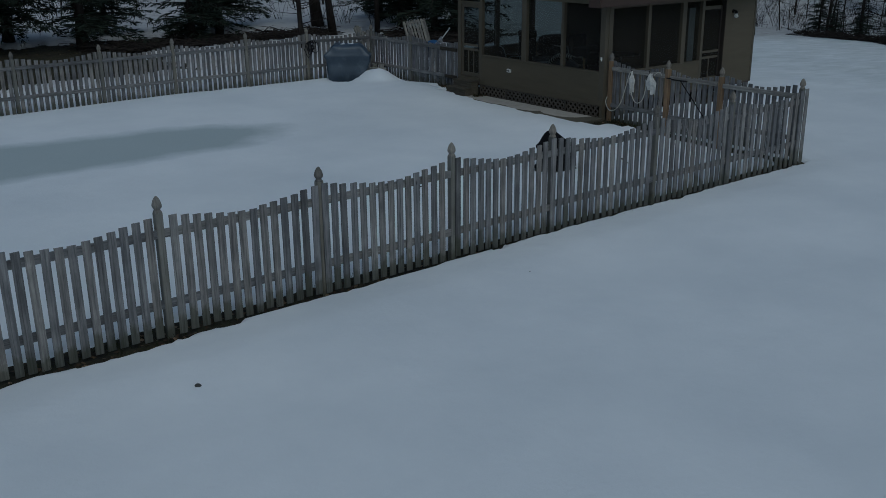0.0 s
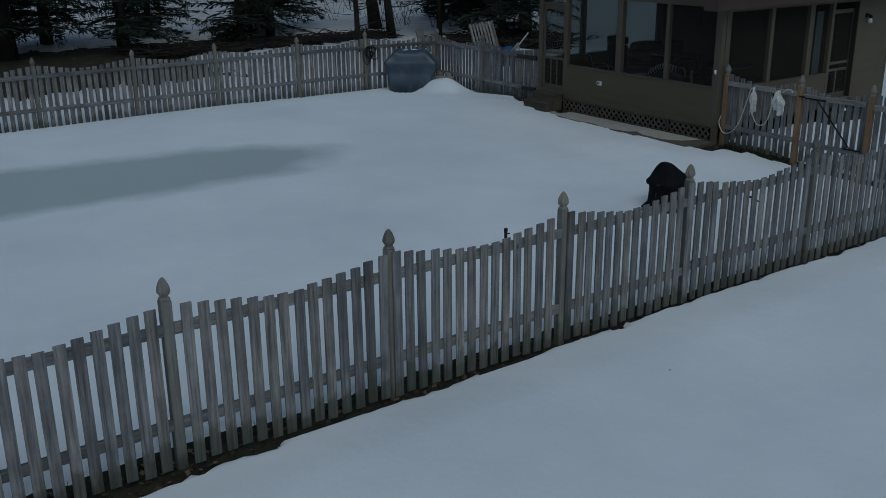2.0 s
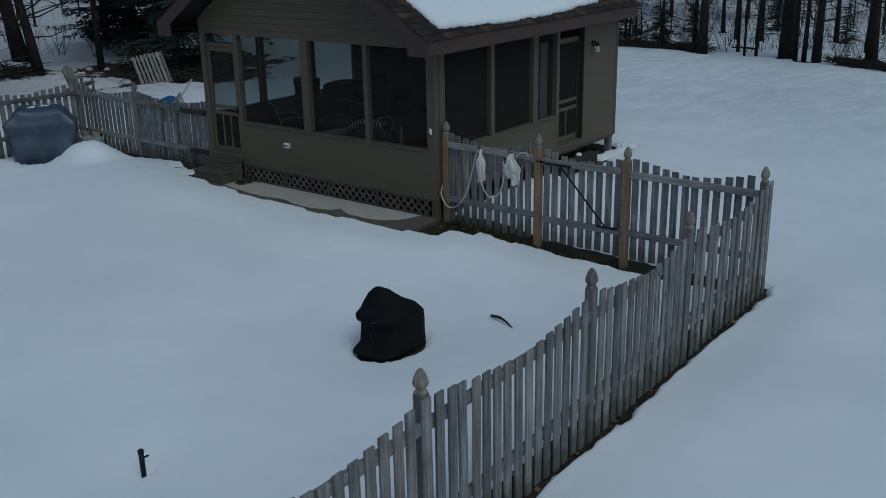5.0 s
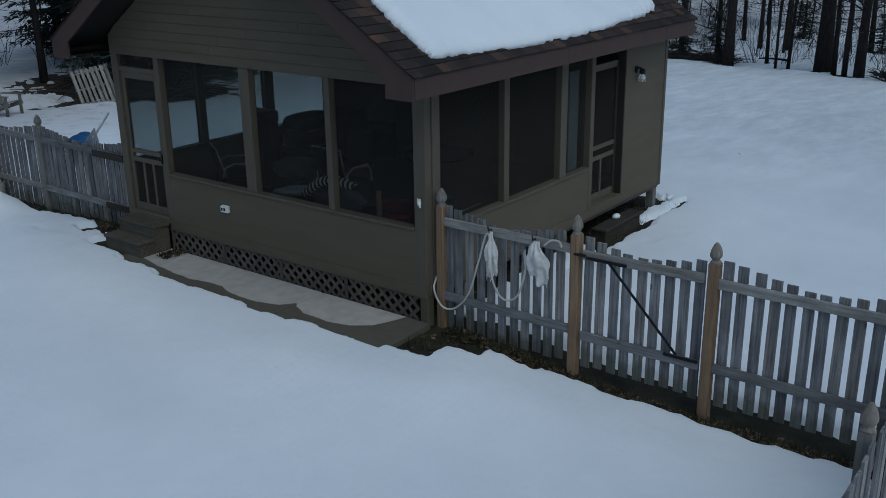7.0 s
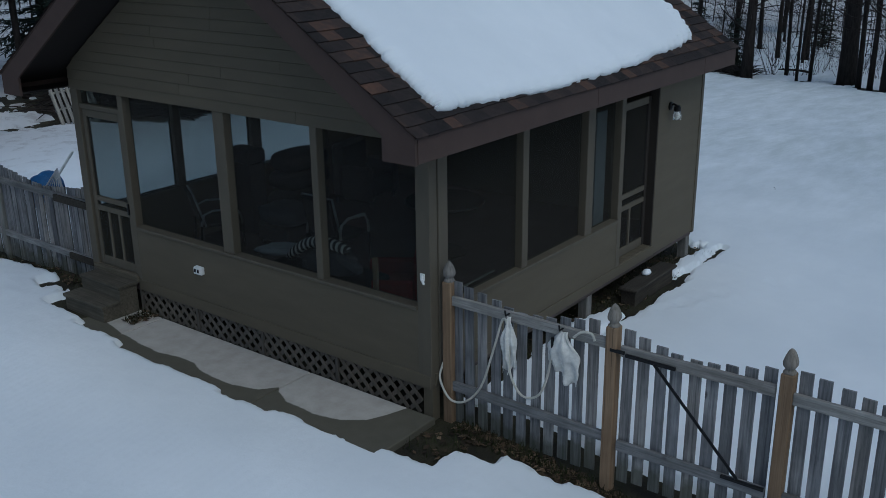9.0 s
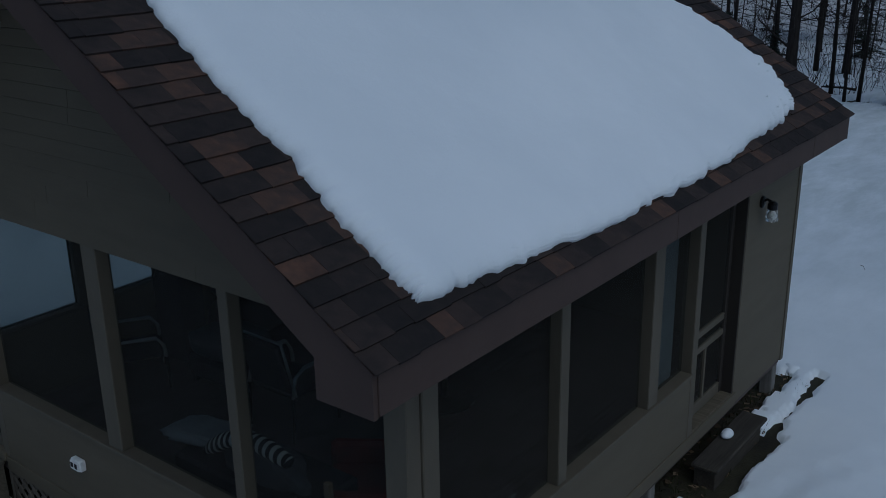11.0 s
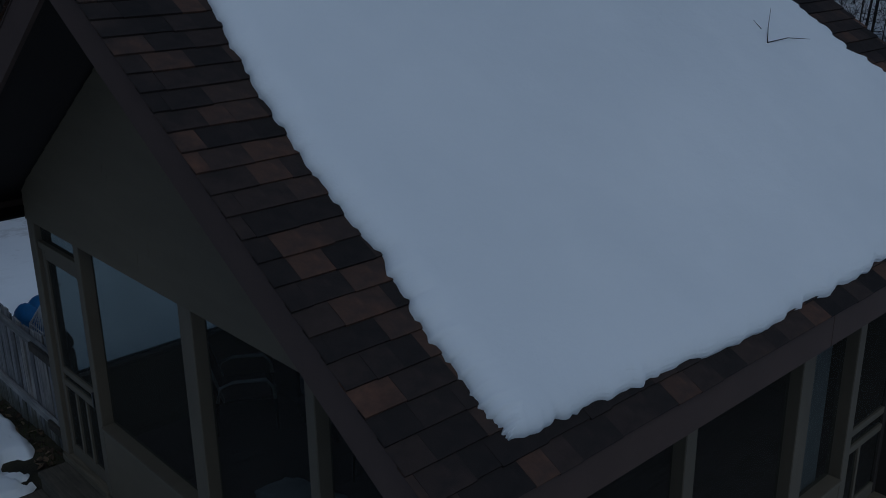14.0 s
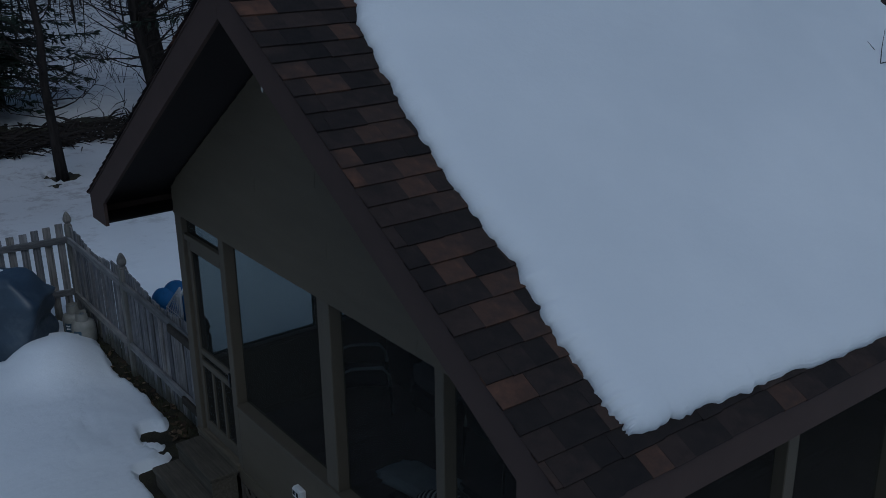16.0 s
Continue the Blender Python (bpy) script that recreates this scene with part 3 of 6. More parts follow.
half_wall("front_half_wall", (HX0, HX0 + 0.10, 15.98, 20.24, 0.62, SILL - 0.03), (HX0 - 0.02, HX0 + 0.12, 16.0, 20.24, SILL - 0.03, SILL + 0.004), (HX0 - 0.012, HX0 + 0.09, 15.85, 20.30, 0.49, 0.622))
half_wall("side_half_wall", (17.82, 21.15, HY0, HY0 + 0.10, 0.64, 1.22), (17.82, 21.15, HY0 - 0.02, HY0 + 0.12, 1.22, 1.254), (17.60, 22.20, HY0 - 0.012, HY0 + 0.09, 0.52, 0.642))
half_wall("far_half_wall", (17.70, HX1 - 0.006, HY1 - 0.10, HY1, 0.62, 1.31), (17.70, HX1 - 0.006, HY1 - 0.12, HY1 + 0.02, 1.31, 1.345), (17.60, 23.44, HY1 - 0.09, HY1 + 0.012, 0.49, 0.622))


def post(x0, x1, y0, y1, z0, z1, name="post"):
    part(name, boxes((x0, x1, y0, y1, z0, z1), bevel=0.006), FRAME, porch)


post(HX0 - 0.004, HX0 + 0.11, 15.84, 16.0, 0.49, 2.98, "corner_post")
post(HX0 + 0.112, 17.81, HY0 - 0.004, HY0 + 0.11, 0.52, 2.98, "corner_post")
post(HX0, HX0 + 0.11, 18.52, 18.69, SILL, HEAD)
post(HX0 + 0.004, HX0 + 0.11, 17.20, 17.29, SILL, HEAD)
post(HX0, HX0 + 0.11, 20.24, 20.335, 0.62, HEAD)
post(HX0 - 0.004, HX0 + 0.13, 21.11, HY1 - 0.004, 0.49, HEAD, "corner_post")
post(19.07, 19.18, HY0 + 0.004, HY0 + 0.10, 1.25, 2.98)
post(20.37, 20.53, HY0, HY0 + 0.11, 1.25, 2.98)
post(21.15, 21.25, HY0 - 0.004, HY0 + 0.12, 0.64, 2.98)
for a, b in ((18.90, 19.02), (20.22, 20.40), (21.60, 21.75)):
    post(a, b, HY1 - 0.11, HY1, 1.34, 2.95)

# solid walls: end of the side wall, back wall, headers
part("side_wall", boxes((22.15, HX1, HY0, HY0 + 0.12, 0.52, 3.02), bevel=0.004), SIDING, porch)
part("back_wall", boxes((HX1 - 0.12, HX1 - 0.004, HY0 + 0.12, HY1 - 0.12, 0.50, 3.05)), SIDING, porch)
part("back_gable", prism(bmesh.new(), [(HY0 + 0.15, 3.05), (HY1 - 0.15, 3.05), (RIDGE_Y, RIDGE_Z - 0.24)], "x", HX1 - 0.12, HX1 - 0.004), SIDING, porch)
part("corner_board", boxes((HX1 - 0.06, HX1 + 0.012, HY0 - 0.012, HY0 + 0.06, 0.5, 2.83), bevel=0.004), FRAME, porch)
part("side_header", boxes((17.6, 22.15, HY0 + 0.012, HY0 + 0.10, 2.74, 3.04)), FRAME, porch)
part("far_header", boxes((17.6, HX1 - 0.008, HY1 - 0.10, HY1 - 0.012, 2.86, 3.04)), FRAME, porch)

part("far_wall", boxes((21.752, HX1 - 0.008, HY1 - 0.118, HY1 - 0.004, 1.346, 2.858)), SIDING, porch)

# front gable: backing and lap boards
gable = part("front_gable", prism(bmesh.new(), [(HY0 + 0.02, HEAD), (HY1 - 0.02, HEAD), (HY1 - 0.02, roof_z(HY1) - 0.2), (RIDGE_Y, RIDGE_Z - 0.2), (HY0 + 0.02, roof_z(HY0) - 0.2)], "x", HX0 + 0.012, HX0 + 0.11), SIDING, porch)
LAP = 0.116
rl = random.Random(21)
zb = HEAD - 0.004
while zb < RIDGE_Z - 0.30:
    zt = zb + LAP
    yr = RIDGE_Y - (RIDGE_Z - 0.205 - zb) / SLOPE
    yr2 = RIDGE_Y - (RIDGE_Z - 0.205 - zt) / SLOPE
    lo, lo2 = max(yr, HY0 + 0.004), max(min(yr2, RIDGE_Y), HY0 + 0.004)
    cut = rl.uniform(16.9, 20.2)
    ends = [(lo, lo2, cut - 0.0012, cut - 0.0012), (cut + 0.0012, cut + 0.0012, 2 * RIDGE_Y - lo, 2 * RIDGE_Y - lo2)]
    if lo + 0.2 > cut or 2 * RIDGE_Y - lo - 0.2 < cut:
        ends = [(lo, lo2, 2 * RIDGE_Y - lo, 2 * RIDGE_Y - lo2)]
    for a0, a1, b0, b1 in ends:
        bm = bmesh.new()
        pts = [(HX0 - 0.012, a0, zb), (HX0 - 0.012, b0, zb), (HX0 - 0.004, b1, zt + 0.008), (HX0 - 0.004, a1, zt + 0.008),
               (HX0 + 0.012, a0, zb), (HX0 + 0.012, b0, zb), (HX0 + 0.012, b1, zt + 0.008), (HX0 + 0.012, a1, zt + 0.008)]
        pts = [(px, py, pz + (0.006 if k in (0, 1, 4, 5) else -0.006)) for k, (px, py, pz) in enumerate(pts)]
        v = [bm.verts.new(p) for p in pts]
        for f in ((0, 3, 2, 1), (4, 5, 6, 7), (0, 1, 5, 4), (3, 7, 6, 2), (0, 4, 7, 3), (1, 2, 6, 5)):
            bm.faces.new([v[k] for k in f])
        bmesh.ops.recalc_face_normals(bm, faces=bm.faces)
        part("lap_board", bm, SIDING, gable)
    zb = zt


def screen(axis, at, a, b, z0, z1, parent=porch):
    bm = bmesh.new()
    if axis == "x":
        q = [(at, a, z0), (at, b, z0), (at, b, z1), (at, a, z1)]
    else:
        q = [(a, at, z0), (b, at, z0), (b, at, z1), (a, at, z1)]
    bm.faces.new([bm.verts.new(p) for p in q])
    return part("insect_screen", bm, SCREEN, parent, "fine dark insect screen")


for a, b in ((16.0, 17.20), (17.29, 18.52), (18.69, 20.24)):
    screen("x", HX0 + 0.095, a, b, SILL, HEAD)
for a, b in ((17.81, 19.07), (19.18, 20.37), (20.53, 21.15)):
    screen("y", HY0 + 0.088, a, b, 1.25, 2.75)
for a, b in ((17.70, 18.90), (19.02, 20.22), (20.40, 21.60), (21.75, 22.4)):
    screen("y", HY1 - 0.05, a, b, 1.34, 2.87)


def screen_door(axis, at, a, b, z0, z1, muntins, swing_label, rails=(1.36, 1.48), wings=None):
    """A wooden screen door: stiles, rails, low muntins, screen."""
    def bx(u0, u1, w0, w1, d0=0.0, d1=0.035):
        return (at + d0, at + d1, u0, u1, w0, w1) if axis == "x" else (u0, u1, at + d0, at + d1, w0, w1)
    door = part("screen_door", boxes(bx(a, a + 0.062, z0, z1), bevel=0.004), wings or FRAME, porch, swing_label)
    part("stile", boxes(bx(b - 0.062, b, z0, z1), bevel=0.004), wings or FRAME, door)
    part("top_rail", boxes(bx(a + 0.063, b - 0.063, z1 - 0.09, z1 - 0.001), bevel=0.004), FRAME, door)
    part("bottom_rail", boxes(bx(a + 0.063, b - 0.063, z0 + 0.001, z0 + 0.11), bevel=0.004), FRAME, door)
    part("mid_rail", boxes(bx(a + 0.063, b - 0.063, rails[0], rails[0] + 0.06), bevel=0.004), FRAME, door)
    part("mid_rail", boxes(bx(a + 0.063, b - 0.063, rails[1], rails[1] + 0.06), bevel=0.004), FRAME, door)
    for k in range(muntins):
        u = a + 0.062 + (b - a - 0.124) * (k + 1) / (muntins + 1)
        part("muntin", boxes(bx(u - 0.018, u + 0.018, z0 + 0.111, rails[0] - 0.001), bevel=0.003), FRAME, door)
    screen(axis, at + 0.018, a + 0.06, b - 0.06, z0 + 0.05, z1 - 0.05, door)
    hand = (at - 0.03, at - 0.004, a + 0.02, a + 0.05, 1.40, 1.54) if axis == "x" else (a + 0.03, a + 0.06, at - 0.03, at - 0.004, 1.40, 1.54)
    part("handle", boxes(hand, bevel=0.006), BLACKMETAL, door, "black pull handle")


screen_door("x", HX0 + 0.03, 20.345, 21.10, 0.66, 2.60, 2, "closed wooden screen door")
screen_door("y", HY0 + 0.105, 21.26, 22.13, 0.66, 2.59, 1, "closed wooden screen door", (1.25, 1.40), DARKTRIM)
part("door_jamb", boxes((22.128, 22.148, HY0 + 0.003, HY0 + 0.14, 0.64, 2.74), bevel=0.003), DARKTRIM, porch, "dark brown door jamb")
part("corner_pier", boxes((HX0 + 0.01, HX0 + 0.12, 15.845, 15.955, 0.08, 0.489), bevel=0.004), SIDING, porch)
part("transom_bar", boxes((HX0 + 0.01, HX0 + 0.09, 20.336, 21.109, 2.605, 2.665), bevel=0.004), FRAME, porch)
screen("x", HX0 + 0.05, 20.335, 21.11, 2.665, HEAD)
part("threshold", boxes((HX0 - 0.03, HX0 + 0.14, 20.30, 21.20, 0.58, 0.655), bevel=0.006), STEPWOOD, porch)
part("threshold", boxes((21.2, 22.2, HY0 + 0.002, HY0 + 0.14, 0.60, 0.655), bevel=0.006), STEPWOOD, porch)

# lattice skirting
for a, b in ((15.98, 17.06), (17.10, 18.16), (18.20, 19.24), (19.28, 20.28)):
    bm = bmesh.new()
    z0, z1 = 0.20, 0.485
    for x_at, sgn in ((HX0 + 0.012, 1), (HX0 + 0.022, -1)):
        u = a - (z1 - z0)
        while u < b:
            s0, s1 = (u, u + (z1 - z0)) if sgn > 0 else (u + (z1 - z0), u)
            n = 0.0155
            pts = []
            # a slat from (s0, z0) to (s1, z1), cut at the panel's ends
            t0, t1 = 0.0, 1.0
            for lim, cmp in ((a, 1), (b, -1)):
                d = s1 - s0
                tt = (lim - s0) / d
                if cmp > 0:
                    t0, t1 = (max(t0, tt), t1) if d > 0 else (t0, min(t1, tt))
                else:
                    t0, t1 = (t0, min(t1, tt)) if d > 0 else (max(t0, tt), t1)
            if t1 - t0 > 0.08:
                p0 = (s0 + (s1 - s0) * t0, z0 + (z1 - z0) * t0)
                p1 = (s0 + (s1 - s0) * t1, z0 + (z1 - z0) * t1)
                q = [(p0[0] - n * sgn, p0[1] + n), (p0[0] + n * sgn, p0[1] - n), (p1[0] + n * sgn, p1[1] - n), (p1[0] - n * sgn, p1[1] + n)]
                prism(bm, q if sgn > 0 else q[::-1], "x", x_at - 0.004, x_at + 0.004)
            u += 0.15
    pan = part("lattice_panel", bm, LATTICE, porch, "diagonal wooden lattice skirting")
    part("lattice_stile", boxes((HX0 - 0.004, HX0 + 0.03, b, b + 0.04, 0.15, 0.488), bevel=0.003), LATTICE, pan)
for x in (18.35, 20.6, 23.38):
    part("pier", boxes((x - 0.06, x + 0.06, HY0 + 0.03, HY0 + 0.15, 0.02, 0.53), bevel=0.006), PALLETWOOD, porch, "short wooden support pier")
for x in (18.4, 20.9, 23.2):
    part("pier", boxes((x - 0.06, x + 0.06, HY1 - 0.15, HY1 - 0.03, 0.02, 0.49), bevel=0.006), NEWPOST, porch, "short wooden support pier")

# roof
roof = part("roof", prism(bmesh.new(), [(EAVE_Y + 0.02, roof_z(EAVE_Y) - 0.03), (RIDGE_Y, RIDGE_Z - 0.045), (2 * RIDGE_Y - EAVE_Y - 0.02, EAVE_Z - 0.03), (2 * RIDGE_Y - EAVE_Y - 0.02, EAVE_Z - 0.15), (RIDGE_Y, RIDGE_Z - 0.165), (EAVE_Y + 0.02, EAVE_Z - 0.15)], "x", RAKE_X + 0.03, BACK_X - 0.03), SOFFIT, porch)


def rake(x0, x1, side):
    def yy(y):
        return y if side < 0 else 2 * RIDGE_Y - y
    poly = [(yy(EAVE_Y + 0.005), EAVE_Z - 0.02), (yy(RIDGE_Y - 0.0015), RIDGE_Z - 0.02), (yy(RIDGE_Y - 0.0015), RIDGE_Z - 0.26), (yy(15.83), roof_z(15.83) - 0.26), (yy(15.83), 2.82), (yy(EAVE_Y + 0.005), 2.82)]
    bm = prism(bmesh.new(), poly, "x", x0, x1)
    return part("rake_board", bm, TRIM, roof)


for s in (-1, 1):
    rake(RAKE_X, RAKE_X + 0.03, s)
    rake(BACK_X - 0.03, BACK_X, s)
for a, b in ((RAKE_X + 0.03, 19.90), (19.904, 22.60), (22.604, BACK_X - 0.03)):
    part("fascia", boxes((a, b, EAVE_Y - 0.004, EAVE_Y + 0.024, 2.83, EAVE_Z - 0.025), bevel=0.003), TRIM, roof)
part("fascia", boxes((RAKE_X + 0.03, BACK_X - 0.03, 2 * RIDGE_Y - EAVE_Y - 0.024, 2 * RIDGE_Y - EAVE_Y + 0.004, 2.83, EAVE_Z - 0.025), bevel=0.003), TRIM, roof)
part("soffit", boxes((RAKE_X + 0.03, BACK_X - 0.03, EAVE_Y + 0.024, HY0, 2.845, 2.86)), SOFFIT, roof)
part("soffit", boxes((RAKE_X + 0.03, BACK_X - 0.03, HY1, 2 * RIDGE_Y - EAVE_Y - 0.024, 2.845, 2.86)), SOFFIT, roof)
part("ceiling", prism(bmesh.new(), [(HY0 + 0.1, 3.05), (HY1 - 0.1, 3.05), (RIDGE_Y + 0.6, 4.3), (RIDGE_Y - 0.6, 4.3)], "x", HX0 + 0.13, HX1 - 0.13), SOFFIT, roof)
bm = bmesh.new()
for side in (-1, 1):
    prism(bm, [(EAVE_Y - 0.012 if side < 0 else 2 * RIDGE_Y - EAVE_Y + 0.012, EAVE_Z - 0.024), (EAVE_Y - 0.012 if side < 0 else 2 * RIDGE_Y - EAVE_Y + 0.012, EAVE_Z - 0.014), (RIDGE_Y, RIDGE_Z - 0.01), (RIDGE_Y, RIDGE_Z - 0.02)], "x", RAKE_X - 0.008, BACK_X + 0.008)
part("drip_edge", bm, TRIM, roof)

# shingles: one shared block, laid in courses up the slope
LEN = math.hypot(RIDGE_Y - EAVE_Y, RIDGE_Z - EAVE_Z)
DY, DZ = (RIDGE_Y - EAVE_Y) / LEN, (RIDGE_Z - EAVE_Z) / LEN
COURSE = 0.1365


def shingle_mesh(w, thick, drop):
    bm = bmesh.new()
    h = COURSE + 0.05
    pts = [(0.0, drop, thick), (w, drop, thick), (w, h, 0.0), (0.0, h, 0.0), (0.0, drop, 0.0), (w, drop, 0.0), (w, h, -0.004), (0.0, h, -0.004)]
    v = [bm.verts.new(p) for p in pts]
    for f in ((0, 1, 2, 3), (4, 7, 6, 5), (0, 4, 5, 1), (1, 5, 6, 2), (3, 2, 6, 7), (0, 3, 7, 4)):
        bm.faces.new([v[k] for k in f])
    return link_bm("shingle", bm, SHINGLE)


SH = {w: [shingle_mesh(w, 0.015, 0.0), shingle_mesh(w, 0.017, -0.004), shingle_mesh(w, 0.013, 0.004)] for w in (0.14, 0.18, 0.22, 0.27)}
up_slope = Matrix(((1, 0, 0), (0, DY, -DZ), (0, DZ, DY))).to_4x4()


def lay(x, s, w, parent):
    ob = new("shingle", rs.choice(SH[w]))
    ob.parent = parent
    ob.matrix_local = Matrix.Translation(Vector((x, EAVE_Y - 0.03 * DY + DY * s, EAVE_Z - 0.03 * DZ + DZ * s)) - base_of(parent)) @ up_slope
    return ob


rs = random.Random(5)
joined = []
n_courses = int(LEN / COURSE)
for c in range(n_courses):
    s = c * COURSE
    y_here = EAVE_Y + DY * s
    x = RAKE_X - 0.02 - rs.random() * 0.1
    while x < BACK_X:
        w = rs.choice((0.14, 0.18, 0.22, 0.27))
        lo, hi = max(x, RAKE_X - 0.02), min(x + w, BACK_X + 0.015)
        near_front = x < 17.75
        eave_rows = c < 3
        back = x > 22.3
        if near_front or eave_rows or back:
            if x >= RAKE_X - 0.02 and x + w <= BACK_X + 0.015 and (near_front or (eave_rows and c < 3)) :
                lay(x, s, w, roof)
            elif hi - lo > 0.03:
                joined.append((lo, hi, s))
        x += w
# the rest of the courses, and those on the far slope, in one piece
verts, faces = [], []
def add_shingle(lo, hi, s, far=False):
    k = len(verts)
    h = COURSE + 0.05
    for du, dv, dn in ((0.002, 0, 0.017), (1, 0, 0.017), (1, h, 0.0), (0.002, h, 0.0), (0.002, 0, 0.0), (1, 0, 0.0)):
        xx = lo + 0.002 if du != 1 else hi - 0.002
        y = EAVE_Y + DY * (s - 0.03 + dv) - DZ * dn
        z = EAVE_Z + DZ * (s - 0.03 + dv) + DY * dn
        verts.append((xx, 2 * RIDGE_Y - y if far else y, z))
    for f in ((0, 1, 2, 3), (0, 4, 5, 1)):
        faces.append([k + q for q in (f[::-1] if far else f)])


for lo, hi, s in joined:
    add_shingle(lo, hi, s)
for c in range(n_courses):
    x = RAKE_X - 0.02
    while x < BACK_X + 0.01:
        w = min(rs.choice((0.14, 0.18, 0.22, 0.27)), BACK_X + 0.015 - x)
        if w > 0.02:
            add_shingle(x, x + w, c * COURSE, True)
        x += max(w, 0.02)
me = bpy.data.meshes.new("roof_covering")
me.from_pydata([tuple(Vector(v) - base_of(roof)) for v in verts], [], faces)
me.materials.append(SHINGLE)
ob = new("roof_covering", me)
ob.parent = roof
tagged(ob, kind="stuff")
part("ridge_cap", prism(bmesh.new(), [(RIDGE_Y - 0.14, RIDGE_Z - 0.092 + 0.02), (RIDGE_Y, RIDGE_Z + 0.022), (RIDGE_Y + 0.14, RIDGE_Z - 0.092 + 0.02), (RIDGE_Y, RIDGE_Z + 0.008)], "x", RAKE_X - 0.015, BACK_X + 0.01), SHINGLE, roof)


EAVE_X, EAVE_S = (17.4, 17.95, 18.56, 19.47, 20.45, 21.19, 22.07, 22.9), (0.055, 0.03, -0.005, -0.032, -0.022, 0.025, 0.085, 0.2)


def roof_snow():
    nx, ns = 170, 190
    rows = []
    for i in range(nx):
        for j in range(ns):
            u, v = i / (nx - 1), j / (ns - 1)
            s = 0.122 + v * (LEN - 0.122 - 0.02)
            y = EAVE_Y + DY * s
            fx = 17.425 + 0.065 * max(0.0, y - 16.7) + 0.6 * max(0.0, y - 17.8) ** 2
            bx = 22.60 + 0.42 * min(1.0, max(0.0, (y - 15.7) / 0.95)) - 0.22 * max(0.0, y - 16.8)
            wob = noise.noise(Vector((y * 2.2, 3.1, 0))) * 0.025 + noise.noise(Vector((y * 7, 3.1, 0))) * 0.028 + noise.noise(Vector((y * 17, 8, 0))) * 0.018
            wob2 = noise.noise(Vector((y * 3.1, 9.7, 0))) * 0.08 + noise.noise(Vector((y * 11, 4, 0))) * 0.055 + noise.noise(Vector((y * 23, 7, 0))) * 0.03
            step = ((s / COURSE) % 1.0 - 0.5) * smoothstep(0.25, 0.6, s)
            x0, x1 = fx + wob + 0.022 * step, bx + wob2 - 0.05 * step
            # denser points at the rims
            uu = 0.5 - 0.5 * math.cos(math.pi * u)
            vv = 1 - math.cos(math.pi * v / 2)
            s = 0.122 + vv * (LEN - 0.122 - 0.02)
            y = EAVE_Y + DY * s
            x = x0 + (x1 - x0) * uu
            eave = noise.noise(Vector((x * 1.6, 0, 0))) * 0.03 + noise.noise(Vector((x * 6, 2, 0))) * 0.03 + noise.noise(Vector((x * 15, 5, 0))) * 0.022 + noise.noise(Vector((x * 31, 5, 0))) * 0.01 + np.interp(x, EAVE_X, EAVE_S)
            s2 = s + eave * (1 - vv)
            d = min(x - x0, x1 - x, (s2 - 0.122 - eave) * 1.0)
            th = 0.012 + 0.09 * math.sqrt(max(0.0, 1 - (1 - min(d / 0.16, 1.0)) ** 2)) + 0.035 * min(d / 1.2, 1.0)
            if d <= 1e-6:
                th = -0.01
            th += 0.012 * noise.noise(Vector((x * 1.4, y * 1.4, 0)))
            yy = EAVE_Y + DY * s2 - DZ * th
            zz = EAVE_Z + DZ * s2 + DY * th
            rows.append((x, yy, zz))
    f = [(i * ns + j, (i + 1) * ns + j, (i + 1) * ns + j + 1, i * ns + j + 1) for i in range(nx - 1) for j in range(ns - 1)]
    # over the ridge
    k = len(rows)
    for i in range(nx):
        x, yy, zz = rows[i * ns + ns - 1]
        rows.append((x, RIDGE_Y + 0.16, RIDGE_Z - 0.12))
    f += [(i * ns + ns - 1, (i + 1) * ns + ns - 1, k + i + 1, k + i) for i in range(nx - 1)]
    me = bpy.data.meshes.new("roof_snow")
    base = Vector((20.0, 17.0, 4.0))
    me.from_pydata([tuple(Vector(r) - base) for r in rows], [], f)
    me.materials.append(SNOW)
    me.shade_smooth()
    ob = new("roof_snow", me)
    ob.location = base
    tagged(ob, "thick white snow blanket lying on the shingle roof", "snow")


roof_snow()

# fallen twig on the roof's snow
bm = bmesh.new()
tw = Vector((21.66, 17.02, EAVE_Z + SLOPE * (17.02 - EAVE_Y) + 0.165))
tube(bm, [tw, tw + Vector((0.28, -0.01, 0.01)), tw + Vector((0.55, -0.05, -0.02))], [0.004, 0.0035, 0.0015], 5)
tube(bm, [tw, tw + Vector((0.17, 0.1, 0.09)), tw + Vector((0.38, 0.21, 0.21))], [0.004, 0.003, 0.0015], 5)
tube(bm, [tw + Vector((0.05, 0.09, 0.09)), tw + Vector((-0.05, 0.1, 0.16))], [0.003, 0.0015], 4)
whole("fallen_twig", bm, TWIGS, "small forked twig stuck in the roof snow", "twig", base=tw)

# steps and walk
st = thing("porch_steps", (17.1, 20.75, 0.1), "two grey weathered steps below the porch door", "steps")
part("tread", boxes((17.27, 17.54, 20.32, 21.13, 0.545, 0.59), bevel=0.008), STEPWOOD, st)
part("riser", boxes((17.285, 17.53, 20.335, 21.115, 0.10, 0.545), bevel=0.004), STEPWOOD, st)
part("tread", boxes((17.02, 17.284, 20.32, 21.13, 0.375, 0.42), bevel=0.008), STEPWOOD, st)
part("riser", boxes((17.04, 17.283, 20.335, 21.115, 0.10, 0.375), bevel=0.004), STEPWOOD, st)
st2 = thing("side_step", (21.7, 15.6, 0.1), "dark wet step below the side door", "steps")
part("tread", boxes((21.25, 22.42, 15.57, 15.815, 0.325, 0.365), bevel=0.01), DARKSTEP, st2)
